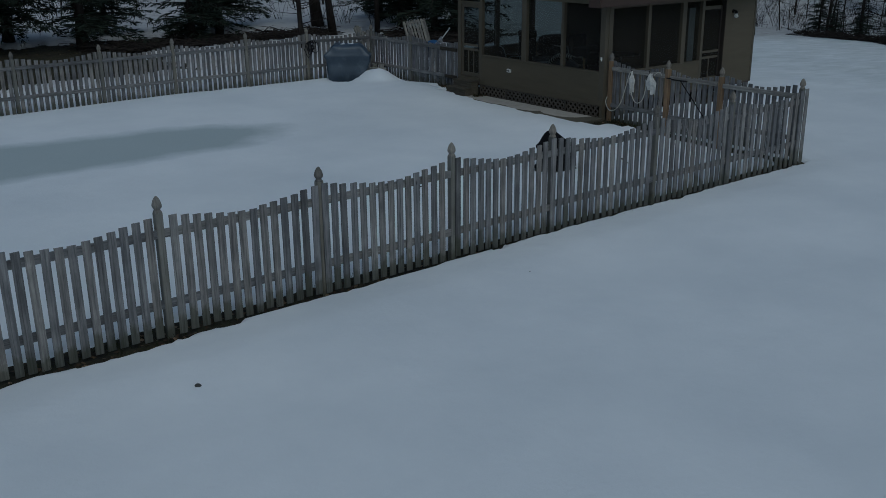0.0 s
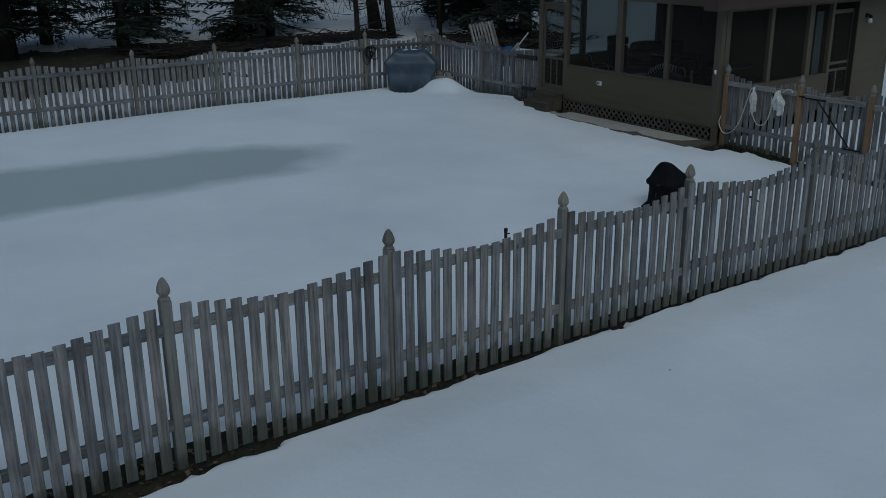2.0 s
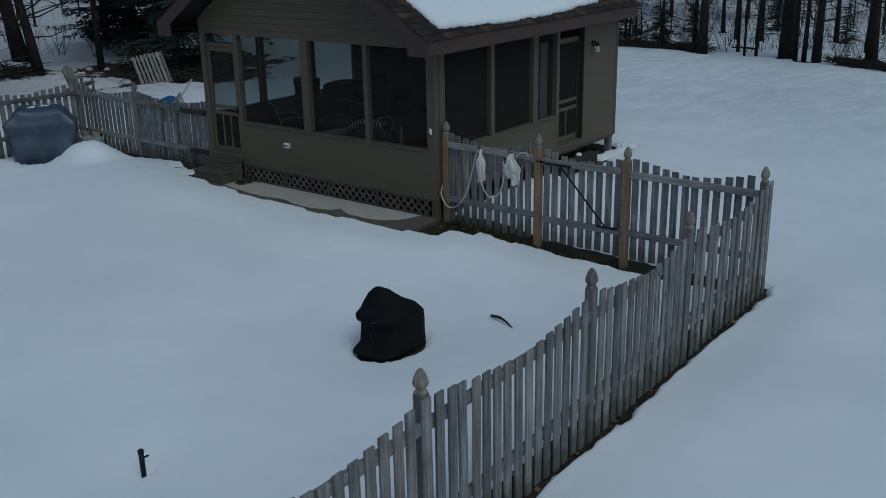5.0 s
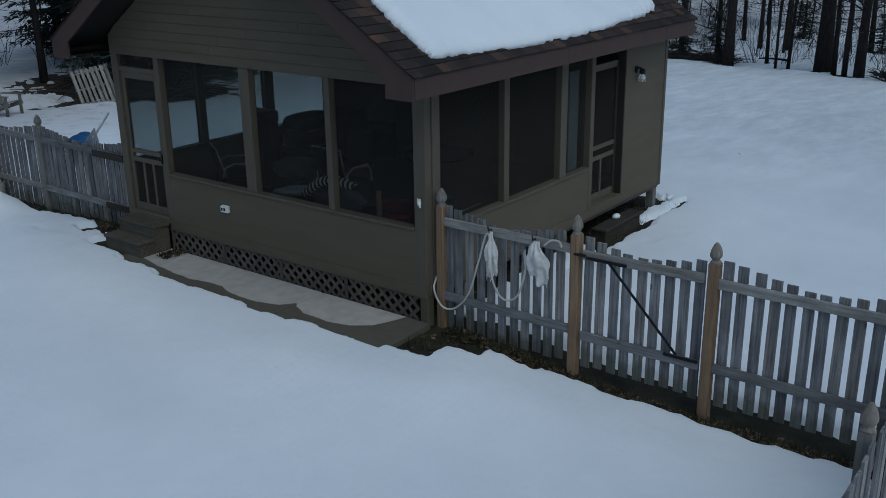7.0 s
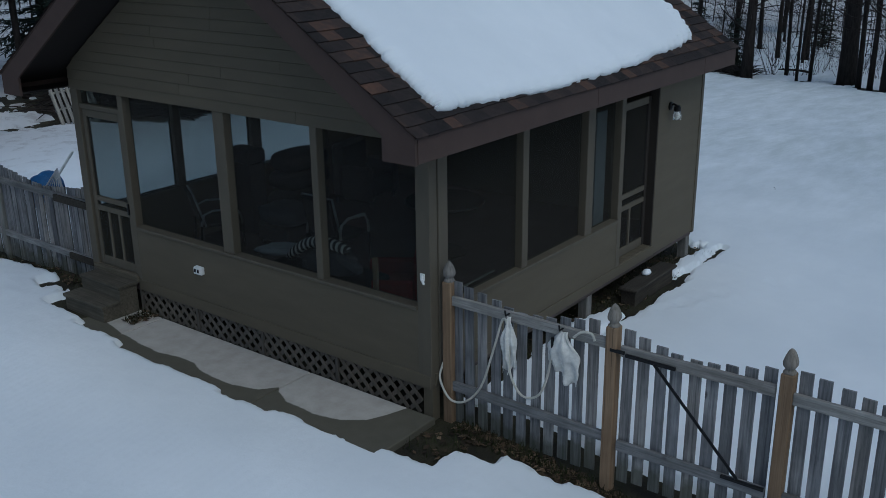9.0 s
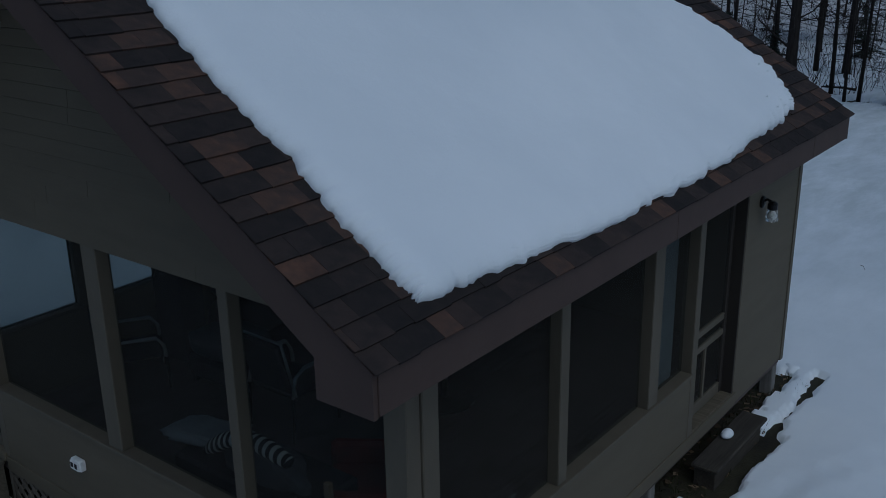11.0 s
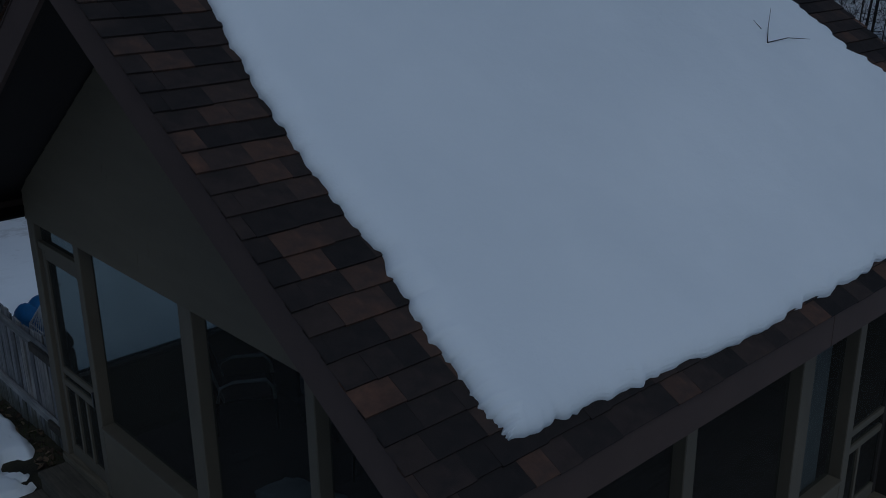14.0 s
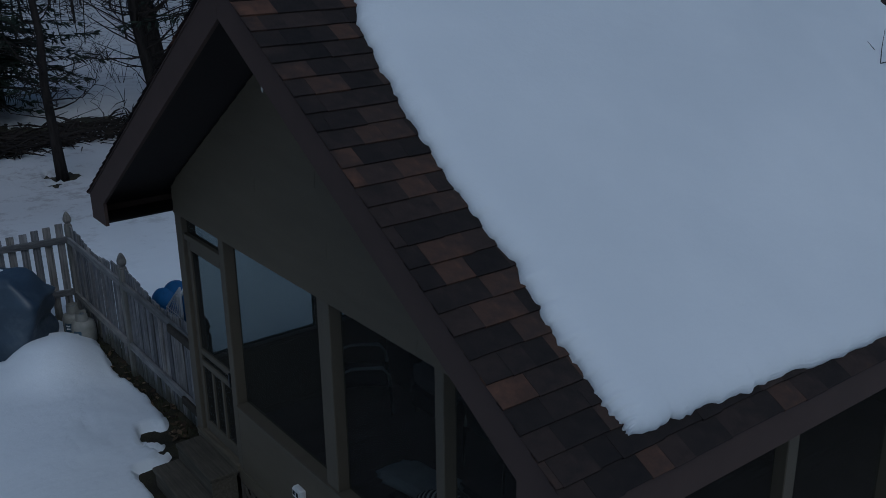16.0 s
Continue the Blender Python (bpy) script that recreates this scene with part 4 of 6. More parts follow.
part("riser", boxes((21.3, 22.37, 15.61, 15.80, 0.02, 0.325), bevel=0.005), DARKSTEP, st2)
bm = bmesh.new()
lathe(bm, [(0.02, 0), (0.06, 0.012), (0.07, 0.03), (0.05, 0.06), (0.015, 0.07)], (21.86, 15.74, 0.36), 10, (1.2, 0.8))
whole("snow_lump", bm, SNOW, "small remaining lump of snow on the side step", "snow", smooth=True, base=(21.86, 15.74, 0.36))

for x, y, r in ((23.98, 15.86, 0.11), (24.1, 15.72, 0.08), (20.75, 15.66, 0.06)):
    bm = bmesh.new()
    bmesh.ops.create_icosphere(bm, subdivisions=3, radius=r)
    z = float(soil_z(x, y)) + 0.02
    for v in bm.verts:
        v.co *= 1 + 0.45 * noise.noise(v.co * 9 + Vector((x * 3, y, 0)))
        v.co.z = max(v.co.z * 0.75, -0.04)
        v.co += Vector((x, y, z))
    whole("snow_clod", bm, SNOW, "rough clod of old snow fallen from the eaves", "snow", "snow clods", smooth=True, base=(x, y, z))

walk_base = thing("concrete_walk", (17.0, 18.2, 0.12), "pale concrete walk with a wet outer edge", "walkway", kind="structure")
for a, b in ((15.80, 17.443), (17.457, 19.905), (19.919, 21.3)):
    bm = bmesh.new()
    box(bm, 16.25, 17.55, a, b, 0.02, 0.212, bevel=0.008)
    me_ob = part("slab", bm, CONCRETE, None)
    me_ob.parent = walk_base
    me_ob.location = -Vector(walk_base.location)


# ---------------------------------------------------------------- picket fences
def finial_mesh(material):
    """A square-turned spade top: notched neck, swelling shoulders, blunt point."""
    bm = bmesh.new()
    prof = [(0.046, -0.002), (0.045, 0.010), (0.034, 0.024), (0.033, 0.036), (0.044, 0.050), (0.051, 0.066), (0.052, 0.084), (0.047, 0.110), (0.037, 0.142), (0.024, 0.170), (0.010, 0.188), (0.003, 0.192)]
    rings = []
    for r, z in prof:
        ring = []
        for k in range(16):
            an = 2 * math.pi * (k + 0.5) / 16
            c, q = math.cos(an), math.sin(an)
            ring.append(bm.verts.new((r * math.copysign(abs(c) ** 0.6, c), r * math.copysign(abs(q) ** 0.6, q), z)))
        rings.append(ring)
    for p, q in zip(rings, rings[1:]):
        for k in range(16):
            bm.faces.new((p[k], p[(k + 1) % 16], q[(k + 1) % 16], q[k]))
    bm.faces.new(list(reversed(rings[0])))
    bm.faces.new(rings[-1])
    return link_bm("finial", bm, material, True)


def post_mesh(h, material, half=0.045):
    bm = bmesh.new()
    box(bm, -half, half, -half, half, -0.1, h, bevel=0.007)
    return link_bm("post", bm, material)


def picket_mesh():
    bm = bmesh.new()
    box(bm, -0.0475, 0.0475, -0.0095, 0.0095, 0.0, 1.0)
    return link_bm("picket", bm, PICKET)


FIN_OLD = finial_mesh(CAPWOOD)
POST_OLD, POST_NEW = post_mesh(1.0, POSTWOOD), post_mesh(1.0, NEWPOST, 0.050)
PK = picket_mesh()
rf = random.Random(11)


def put(name, me, parent, loc, rot=0.0, sz=1.0, lean=(0, 0)):
    ob = new(name, me)
    ob.parent = parent
    ob.matrix_local = Matrix.Translation(Vector(loc)) @ Euler((lean[0], lean[1], rot)).to_matrix().to_4x4() @ Matrix.Diagonal((1, 1, sz, 1))
    return ob


def add_post(fence, x, y, z0, z1, fresh=False):
    b = base_of(fence)
    p = put("post", POST_NEW if fresh else POST_OLD, fence, Vector((x, y, z0)) - b, rf.uniform(-0.03, 0.03), z1 - z0)
    f = new("finial", FIN_OLD)
    f.parent = p
    f.matrix_local = Matrix.Translation((0, 0, 1.0)) @ Matrix.Diagonal((1, 1, 1 / (z1 - z0), 1))
    return p


def add_rail(fence, x0, y0, x1, y1, z, off, tall=0.088, z_end=None):
    """A rail from one post to the next, on the side given by off."""
    d = Vector((x1 - x0, y1 - y0, (z if z_end is None else z_end) - z))
    n = Vector((0, 1, 0)) if abs(d.x) > abs(d.y) else Vector((1, 0, 0))
    bm = bmesh.new()
    box(bm, 0, d.length, -0.019, 0.019, -tall / 2, tall / 2, 0.004)
    turn = d.to_track_quat("X", "Z").to_matrix().to_4x4()
    bmesh.ops.transform(bm, matrix=Matrix.Translation(Vector((x0, y0, z)) + n * off) @ turn, verts=bm.verts)
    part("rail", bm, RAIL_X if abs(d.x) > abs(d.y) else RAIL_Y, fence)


def add_pickets(fence, p0, p1, n, off, low, high, bottom=0.0, ends=None, curve=1.25):
    """n pickets, the first at p0 and the last at p1, in a hanging scallop between the posts at ends."""
    b = base_of(fence)
    p0, p1 = Vector((*p0, 0)), Vector((*p1, 0))
    along_x = abs(p1.x - p0.x) > abs(p1.y - p0.y)
    turn = math.atan2(p1.y - p0.y, p1.x - p0.x)
    u0, u1 = ends
    for k in range(n):
        p = p0.lerp(p1, k / (n - 1)) + Vector((rf.uniform(-0.006, 0.006), rf.uniform(-0.006, 0.006), 0))
        t = ((p.x if along_x else p.y) - u0) / (u1 - u0)
        h = low + (high - low) * min(1.0, abs(2 * t - 1)) ** curve + rf.uniform(-0.007, 0.007)
        zb = bottom + rf.uniform(-0.02, 0.015)
        p += Vector((0, off, 0)) if along_x else Vector((off, 0, 0))
        put("picket", PK, fence, Vector((p.x, p.y, zb)) - b, turn + rf.uniform(-0.02, 0.02), h - zb, (rf.uniform(-0.004, 0.004), rf.uniform(-0.006, 0.006)))


# front fence, seen from outside
front = thing("picket_fence", (9.0, FY, 0.0), "weathered grey scalloped picket fence with acorn post tops", "fence", "garden fences")
FRONT_POSTS = [0.02, 2.22, 4.43, 6.60, 8.80, 10.81, 13.28, 15.42, 17.70]
for x in FRONT_POSTS:
    add_post(front, x, FY, -0.08, 1.52)
FRONT_BAYS = [(0.17, 2.09, 14), (2.38, 4.285, 14), (4.586, 6.487, 14), (6.641, 8.578, 14), (8.865, 10.616, 13), (10.785, 13.07, 16), (13.38, 15.335, 14), (15.56, 17.80, 14)]
for a, b, (p, q, n) in zip(FRONT_POSTS, FRONT_POSTS[1:], FRONT_BAYS):
    add_rail(front, a + 0.046, FY, b - 0.046, FY, 1.262, -0.026, 0.102)
    add_rail(front, a + 0.046, FY, b - 0.046, FY, 0.395 if a < 10 else 0.44, -0.026, 0.105)
    add_pickets(front, (p, FY), (q, FY), n, -0.056, 1.345, 1.50, 0.0, (a, b))

# gate line, seen from inside
side = thing("picket_fence", (GX, 13.2, 0.0), "grey picket fence on new brown posts beside the porch", "fence", "garden fences")
add_post(side, GX, 15.735, 0.0, 1.565, True)
add_post(side, GX, 14.065, 0.0, 1.55, True)
add_post(side, GX, 12.65, -0.05, 1.54, True)
for a, b, p, q, n, hi, lo in ((15.69, 14.115, 15.655, 14.245, 11, 1.39, 0.53), (12.60, 10.81, 12.53, 10.95, 12, 1.35, 0.515)):
    add_rail(side, GX, a, GX, b, hi, -0.012, 0.092)
    add_rail(side, GX, a, GX, b, lo, -0.012, 0.092)
    add_pickets(side, (GX, p), (GX, q), n, 0.022, 1.43, 1.585, 0.14, (a, b))

gate = thing("garden_gate", (GX, 13.35, 0.0), "closed grey picket gate with a black diagonal brace", "gate")
add_rail(gate, GX, 13.985, GX, 12.73, 1.355, -0.012, 0.092, 1.375)
add_rail(gate, GX, 13.985, GX, 12.73, 0.49, -0.012, 0.092, 0.505)
add_pickets(gate, (GX, 13.945), (GX, 12.79), 9, 0.022, 1.42, 1.56, 0.15, (14.06, 12.65))
part("brace", tube(bmesh.new(), [(GX - 0.055, 13.68, 1.335), (GX - 0.055, 12.94, 0.57)], 0.013, 6), BLACKMETAL, gate, "black steel turnbuckle brace")
part("bracket", boxes((GX - 0.06, GX - 0.035, 13.50, 13.93, 1.325, 1.352), bevel=0.003), BLACKMETAL, gate, "black steel corner bracket")
part("bracket", boxes((GX - 0.06, GX - 0.035, 12.73, 13.07, 0.535, 0.562), bevel=0.003), BLACKMETAL, gate, "black steel corner bracket")
part("hinge", boxes((GX - 0.056, GX - 0.034, 13.94, 14.07, 1.34, 1.368), bevel=0.003), BLACKMETAL, gate)

# fence from the porch to the back corner
LX = 17.80
left = thing("picket_fence", (LX, 24.0, 0.1), "grey picket fence running from the porch to the corner", "fence", "garden fences")
for y in (23.75, 25.82):
    add_post(left, LX, y, 0.05, 1.49)
add_post(left, LX - 0.01, 21.40, 0.05, 1.50)
part("splice", boxes((LX - 0.088, LX - 0.05, 21.50, 22.25, 1.235, 1.33), bevel=0.008), DARKSTEP, left, "dark rotten rail end")
part("splice", boxes((LX - 0.088, LX - 0.05, 21.50, 22.05, 0.475, 0.565), bevel=0.008), DARKSTEP, left, "dark rotten rail end")
for a, b, n in ((21.46, 23.70, 19), (23.80, 25.77, 14)):
    add_rail(left, LX, a, LX, b, 1.30, -0.03)
    add_rail(left, LX, a, LX, b, 0.52, -0.03)
    add_pickets(left, (LX, a + 0.07), (LX, b - 0.07), n, 0.004, 1.37, 1.51, 0.16, (a, b))

# back fence
back = thing("picket_fence", (9.0, BY, 0.1), "long grey picket fence in front of the conifers", "fence", "garden fences")
BACK_POSTS = [0.3, 2.6, 4.9, 7.10, 9.31, 11.34, 13.58, 15.62, LX]
for x in BACK_POSTS[:-1]:
    add_post(back, x, BY, 0.0, 1.53)
for a, b in zip(BACK_POSTS, BACK_POSTS[1:]):
    yb = 25.84 if b == LX else BY
    add_rail(back, a + 0.046, BY, b - 0.046, yb, 1.30, -0.03)
    add_rail(back, a + 0.046, BY, b - 0.046, yb, 0.56, -0.03)
    add_pickets(back, (a + 0.12, BY), (b - 0.12, yb), 14, 0.004, 1.40, 1.545, 0.11, (a, b))


# ---------------------------------------------------------------- trees
def tree_points(base, h, lean, r0, seed, bend=0.15, n=9):
    r = random.Random(seed)
    p = Vector(base)
    pts, rad = [], []
    for k in range(n):
        t = k / (n - 1)
        pts.append(p + Vector((lean[0] * t * h + r.uniform(-bend, bend) * t, lean[1] * t * h + r.uniform(-bend, bend) * t, h * t)))
        rad.append(r0 * (1.25 if k == 0 else 1.0 - 0.8 * t))
    pts[0] = pts[0] - Vector((0, 0, 0.2))
    return pts, rad


def branch_mesh(bm, pts, seed, count, zmin, reach, thin=0.02, twigs=4):
    r = random.Random(seed)
    for _ in range(count):
        t = r.uniform(zmin, 0.98)
        k = min(int(t * (len(pts) - 1)), len(pts) - 2)
        f = t * (len(pts) - 1) - k
        p = pts[k].lerp(pts[k + 1], f)
        ang = r.uniform(0, 2 * math.pi)
        L = reach * r.uniform(0.5, 1.0) * (1.1 - 0.7 * t)
        d = Vector((math.cos(ang), math.sin(ang), r.uniform(-0.1, 0.7)))
        q = [p, p + d * L * 0.35, p + d * L * 0.7 + Vector((r.uniform(-.2, .2), r.uniform(-.2, .2), r.uniform(0, .25))), p + d * L + Vector((0, 0, r.uniform(0.0, 0.5)))]
        rr = thin * r.uniform(0.7, 1.6)
        tube(bm, q, [rr, rr * 0.75, rr * 0.45, rr * 0.15], 4, False)
        for _ in range(twigs):
            s = q[r.randint(1, 2)].lerp(q[3], r.random())
            e = s + Vector((r.uniform(-1, 1), r.uniform(-1, 1), r.uniform(-0.3, 0.8))) * L * 0.35
            tube(bm, [s, s.lerp(e, 0.5) + Vector((0, 0, 0.05)), e], [rr * 0.35, rr * 0.25, rr * 0.1], 3, False)


def bare_tree(x, y, h, r0, lean=(0, 0), seed=1, label="bare leafless tree with dark bark standing in snow", low=0):
    z = float(soil_z(x, y))
    t = thing("bare_tree", (x, y, z), label, "tree", "bare trees")
    pts, rad = tree_points((x, y, z), h, lean, r0, seed)
    part("trunk", tube(bmesh.new(), pts, rad, 12), BARK, t, smooth=True)
    bm = bmesh.new()
    branch_mesh(bm, pts, seed + 50, 30, 0.1, h * 0.2, min(0.03, r0 * 0.16))
    half = len(pts) // 2 + 1
    if low:
        branch_mesh(bm, pts[:half], seed + 90, low, 0.28, h * 0.26, min(0.026, r0 * 0.16), 9)
    part("bough_tangle", bm, TWIGS, t, kind="stuff")
    return t


bare_tree(25.05, 40.8, 13, 0.27, (-0.13, 0.02), 3, low=40)
bare_tree(23.35, 36.8, 11, 0.17, (-0.12, 0.03), 4, low=30)
bare_tree(19.85, 33.55, 8, 0.11, (-0.035, 0.0), 8, "slim bare tree with dark bark behind the fence", 22)
for k, (x, y) in enumerate(TREES_WOOD):
    bare_tree(x, y, 15 + (k * 7) % 4, (0.20, 0.29, 0.17, 0.07, 0.05, 0.06, 0.09, 0.09, 0.21, 0.18, 0.15, 0.10, 0.17, 0.10, 0.13, 0.13, 0.12, 0.08, 0.09)[k], (0.01 * ((k * 5) % 7 - 3), 0.012 * ((k * 3) % 5 - 2)), 20 + k, "tall bare tree at the edge of the wood", 16)


def conifer_meshes(seed, h, r0, reach, lowest):
    """Trunk and needle crown, built round the origin."""
    r = random.Random(seed)
    pts, rad = tree_points((0, 0, 0), h, (0, 0), r0, seed, 0.06)
    trunk = link_bm("trunk", tube(bmesh.new(), pts, rad, 10), BARK, True)
    verts, faces = [], []
    limbs = bmesh.new()
    z = lowest
    while z < h - 0.3:
        frac = (z - lowest) / (h - lowest)
        n = 3 if z < 4.5 else 4
        for _ in range(n):
            ang = r.uniform(0, 2 * math.pi)
            L = reach * (1 - frac) ** 0.8 * r.uniform(0.55, 1.1) + 0.2
            out = Vector((math.cos(ang), math.sin(ang), 0))
            side_v = Vector((-out.y, out.x, 0))
            droop = r.uniform(-0.32, 0.02)
            p0 = Vector((0, 0, z + r.uniform(-0.1, 0.1)))
            tube(limbs, [p0, p0 + out * L * 0.5 + Vector((0, 0, droop * L * 0.3)), p0 + out * L + Vector((0, 0, droop * L))], [0.03, 0.018, 0.006], 4, False)
            steps = max(5, int(L / (0.2 if z < 4.5 else 0.3)))
            for s in range(1, steps + 1):
                f = s / steps
                c = p0 + out * L * f + Vector((0, 0, droop * L * f * f + r.uniform(-0.04, 0.04)))
                spread = 0.5 * (1.05 - f) * min(L, 2.2) + 0.12
                for sgn in (-1, 1):
                    for q in range(4):
                        e = c + side_v * sgn * spread * r.uniform(0.4, 1.0) + out * r.uniform(0.05, 0.35) + Vector((0, 0, r.uniform(-0.22, 0.05)))
                        wv = out * r.uniform(0.018, 0.04) + Vector((0, 0, r.uniform(-0.03, 0.03)))
                        k = len(verts)
                        m1 = c.lerp(e, 0.55)
                        verts.extend([tuple(c), tuple(m1 + wv), tuple(e), tuple(m1 - wv * 0.8)])
                        faces.append((k, k + 1, k + 2, k + 3))
                        # hanging needle tufts
                        if r.random() < 0.35:
                            m2 = c.lerp(e, r.random())
                            dn = Vector((r.uniform(-0.07, 0.07), r.uniform(-0.07, 0.07), -r.uniform(0.08, 0.22)))
                            k = len(verts)
                            verts.extend([tuple(m2 - side_v * 0.02), tuple(m2 + side_v * 0.02), tuple(m2 + dn)])
                            faces.append((k, k + 1, k + 2))
        z += 0.24 if z < 4.5 else 0.42
    me = bpy.data.meshes.new("crown")
    me.from_pydata(verts, [], faces)
    me.materials.append(NEEDLES)
    return trunk, me, link_bm("bough", limbs, TWIGS)


def conifer(x, y, meshes, rot, label="dark green conifer with low drooping boughs"):
    z = float(soil_z(x, y))
    t = thing("conifer", (x, y, z), label, "tree", "conifers")
    t.rotation_euler = (0, 0, rot)
    for nm, me in zip(("trunk", "crown", "bough"), meshes):
        o = new(nm, me)
        o.parent = t
        if nm != "trunk":
            tagged(o, kind="stuff")
    return t


CONS = [conifer_meshes(41, 11.0, 0.28, 3.0, 1.1), conifer_meshes(42, 9.0, 0.22, 2.6, 0.8), conifer_meshes(43, 7.0, 0.16, 2.2, 0.5), conifer_meshes(44, 12.0, 0.11, 3.0, 2.9)]
rt = random.Random(77)
for k, (x, y) in enumerate(TREES_PINE):
    conifer(x, y, CONS[k % 3], rt.uniform(0, 6.28))
for x, y, k in ((4.2, 40.0, 1), (19.8, 40.6, 2), (2.0, 43.0, 0), (26.6, 33.8, 2), (30.5, 37.0, 0), (33.0, 43.0, 1), (25.6, 36.7, 3), (66.5, 29.0, 3), (64.0, 33.0, 3)):
    conifer(x, y, CONS[k], rt.uniform(0, 6.28))


for x, y, size in ((48.6, 26.4, 0.22), (49.4, 28.2, 0.3), (50.2, 25.6, 0.32), (51.0, 27.6, 0.4), (50.8, 30.0, 0.4), (57.5, 20.6, 0.3), (61.5, 25.4, 0.4)):
    young = conifer(x, y, CONS[2], rt.uniform(0, 6.28), "young dark hemlock at the edge of the wood")
    young.scale = (size * 1.2, size * 1.2, size)


def woodland():
    """Thin trunks and brush past counting."""
    r = random.Random(9)
    bm = bmesh.new()
    spots = []
    for _ in range(300):
        x = 48.9 + 46 * r.random() ** 1.35
        y = r.uniform(11, 62) if x < 70 else r.uniform(8, 76)
        spots.append((x, y))
    for _ in range(150):
        spots.append((r.uniform(2, 44), r.uniform(50, 88)))
    for x, y in spots:
        if 28 < x < 50 and y < 45:
            continue
        z = float(soil_z(x, y))
        h = r.uniform(3.5, 8.0)
        r0 = r.choice((0.018, 0.022, 0.03, 0.035, 0.045, 0.065))
        lx, ly = r.uniform(-0.08, 0.08), r.uniform(-0.08, 0.08)
        pts = [Vector((x + lx * h * t + r.uniform(-.05, .05), y + ly * h * t + r.uniform(-.05, .05), z - 0.1 + h * t)) for t in (0, 0.15, 0.35, 0.65, 1.0)]
        tube(bm, pts, [r0 * 1.15, r0, r0 * 0.85, r0 * 0.6, r0 * 0.2], 5, False)
        for _ in range(20):
            t = r.uniform(0.08, 0.85)
            p = pts[0].lerp(pts[4], t)
            a = r.uniform(0, 6.28)
            L = r.uniform(0.4, 1.6)
            e = p + Vector((math.cos(a) * L, math.sin(a) * L, r.uniform(-0.3, 0.5)))
            tube(bm, [p, p.lerp(e, 0.5) + Vector((0, 0, 0.08)), e], [0.014, 0.010, 0.003], 3, False)
            for _ in range(2):
                q = p.lerp(e, r.uniform(0.4, 0.9))
                tube(bm, [q, q + Vector((r.uniform(-.35, .35), r.uniform(-.35, .35), r.uniform(-.2, .2)))], [0.008, 0.003], 3, False)
    return whole("woodland", bm, TWIGS, "dense leafless young trees in snowy woodland", "woods", kind="stuff")


def brush():
    r = random.Random(19)
    bm = bmesh.new()
    for _ in range(620):
        k = r.random()
        if k < 0.92:
            x, y = 49.6 + 26 * r.random() ** 1.5, r.uniform(12, 46)
        elif k < 0.96:
            x, y = r.uniform(23.5, 31), r.uniform(37.5, 47)
        else:
            x, y = r.uniform(2, 22), r.uniform(46, 60)
        z = float(soil_z(x, y))
        for _ in range(r.randint(3, 6)):
            a = r.uniform(0, 6.28)
            L = r.uniform(0.4, 1.7)
            s = Vector((x + r.uniform(-.15, .15), y + r.uniform(-.15, .15), z))
            e = s + Vector((math.cos(a) * 0.5 * L, math.sin(a) * 0.5 * L, L))
            mid = s.lerp(e, 0.5) + Vector((r.uniform(-.1, .1), r.uniform(-.1, .1), 0.1))
            tube(bm, [s, mid, e], [0.010, 0.008, 0.003], 3, False)
            for _ in range(2):
                q = mid.lerp(e, r.random())
                tube(bm, [q, q + Vector((r.uniform(-.4, .4), r.uniform(-.4, .4), r.uniform(-.05, .4)))], [0.006, 0.002], 3, False)
    # a windrow of dead boughs raked to the edge of the lawn
    for k in range(420):
        y, x = r.uniform(24.0, 29.5), 47.9
        if k > 220:
            y = r.uniform(11.5, 18.0)
            x = 44.1 + (y - 14.5) * 0.5
        s = Vector((x + r.uniform(-.25, .6), y, float(soil_z(x, y)) + r.uniform(0.05, 0.3)))
        for _ in range(4):
            e = s + Vector((r.uniform(-.5, .5), r.uniform(-.8, .8), r.uniform(-.02, .32)))
            tube(bm, [s, s.lerp(e, 0.5) + Vector((0, 0, 0.06)), e], [0.02, 0.015, 0.005], 3, False)
    # dead boughs heaped on the bare ground under the conifers and behind the porch
    for k in range(420):
        if k < 280:
            x = r.uniform(13.0, 23.2)
            y = 36.0 + 0.02 * (x - 18.0) ** 2 + 2.2 * r.random() ** 1.6
        else:
            a, q = r.uniform(0, 6.28), math.sqrt(r.random()) * 0.9
            x, y = 26.4 + 2.2 * q * math.cos(a), 33.4 + 3.1 * q * math.sin(a)
        s = Vector((x, y, float(soil_z(x, y)) + r.uniform(0.02, 0.22)))
        for _ in range(5):
            a, L = r.uniform(0, 6.28), r.uniform(0.4, 1.3)
            e = s + Vector((math.cos(a) * L, math.sin(a) * L, r.uniform(-0.12, 0.22)))
            e.z = max(e.z, float(soil_z(x, y)) + 0.01)
            tube(bm, [s, s.lerp(e, 0.5) + Vector((0, 0, 0.05)), e], [0.024, 0.018, 0.006], 3, False)
    return whole("brushwood", bm, TWIGS, "tangled bare brush along the edge of the wood", "brush", kind="stuff")


woodland()
brush()


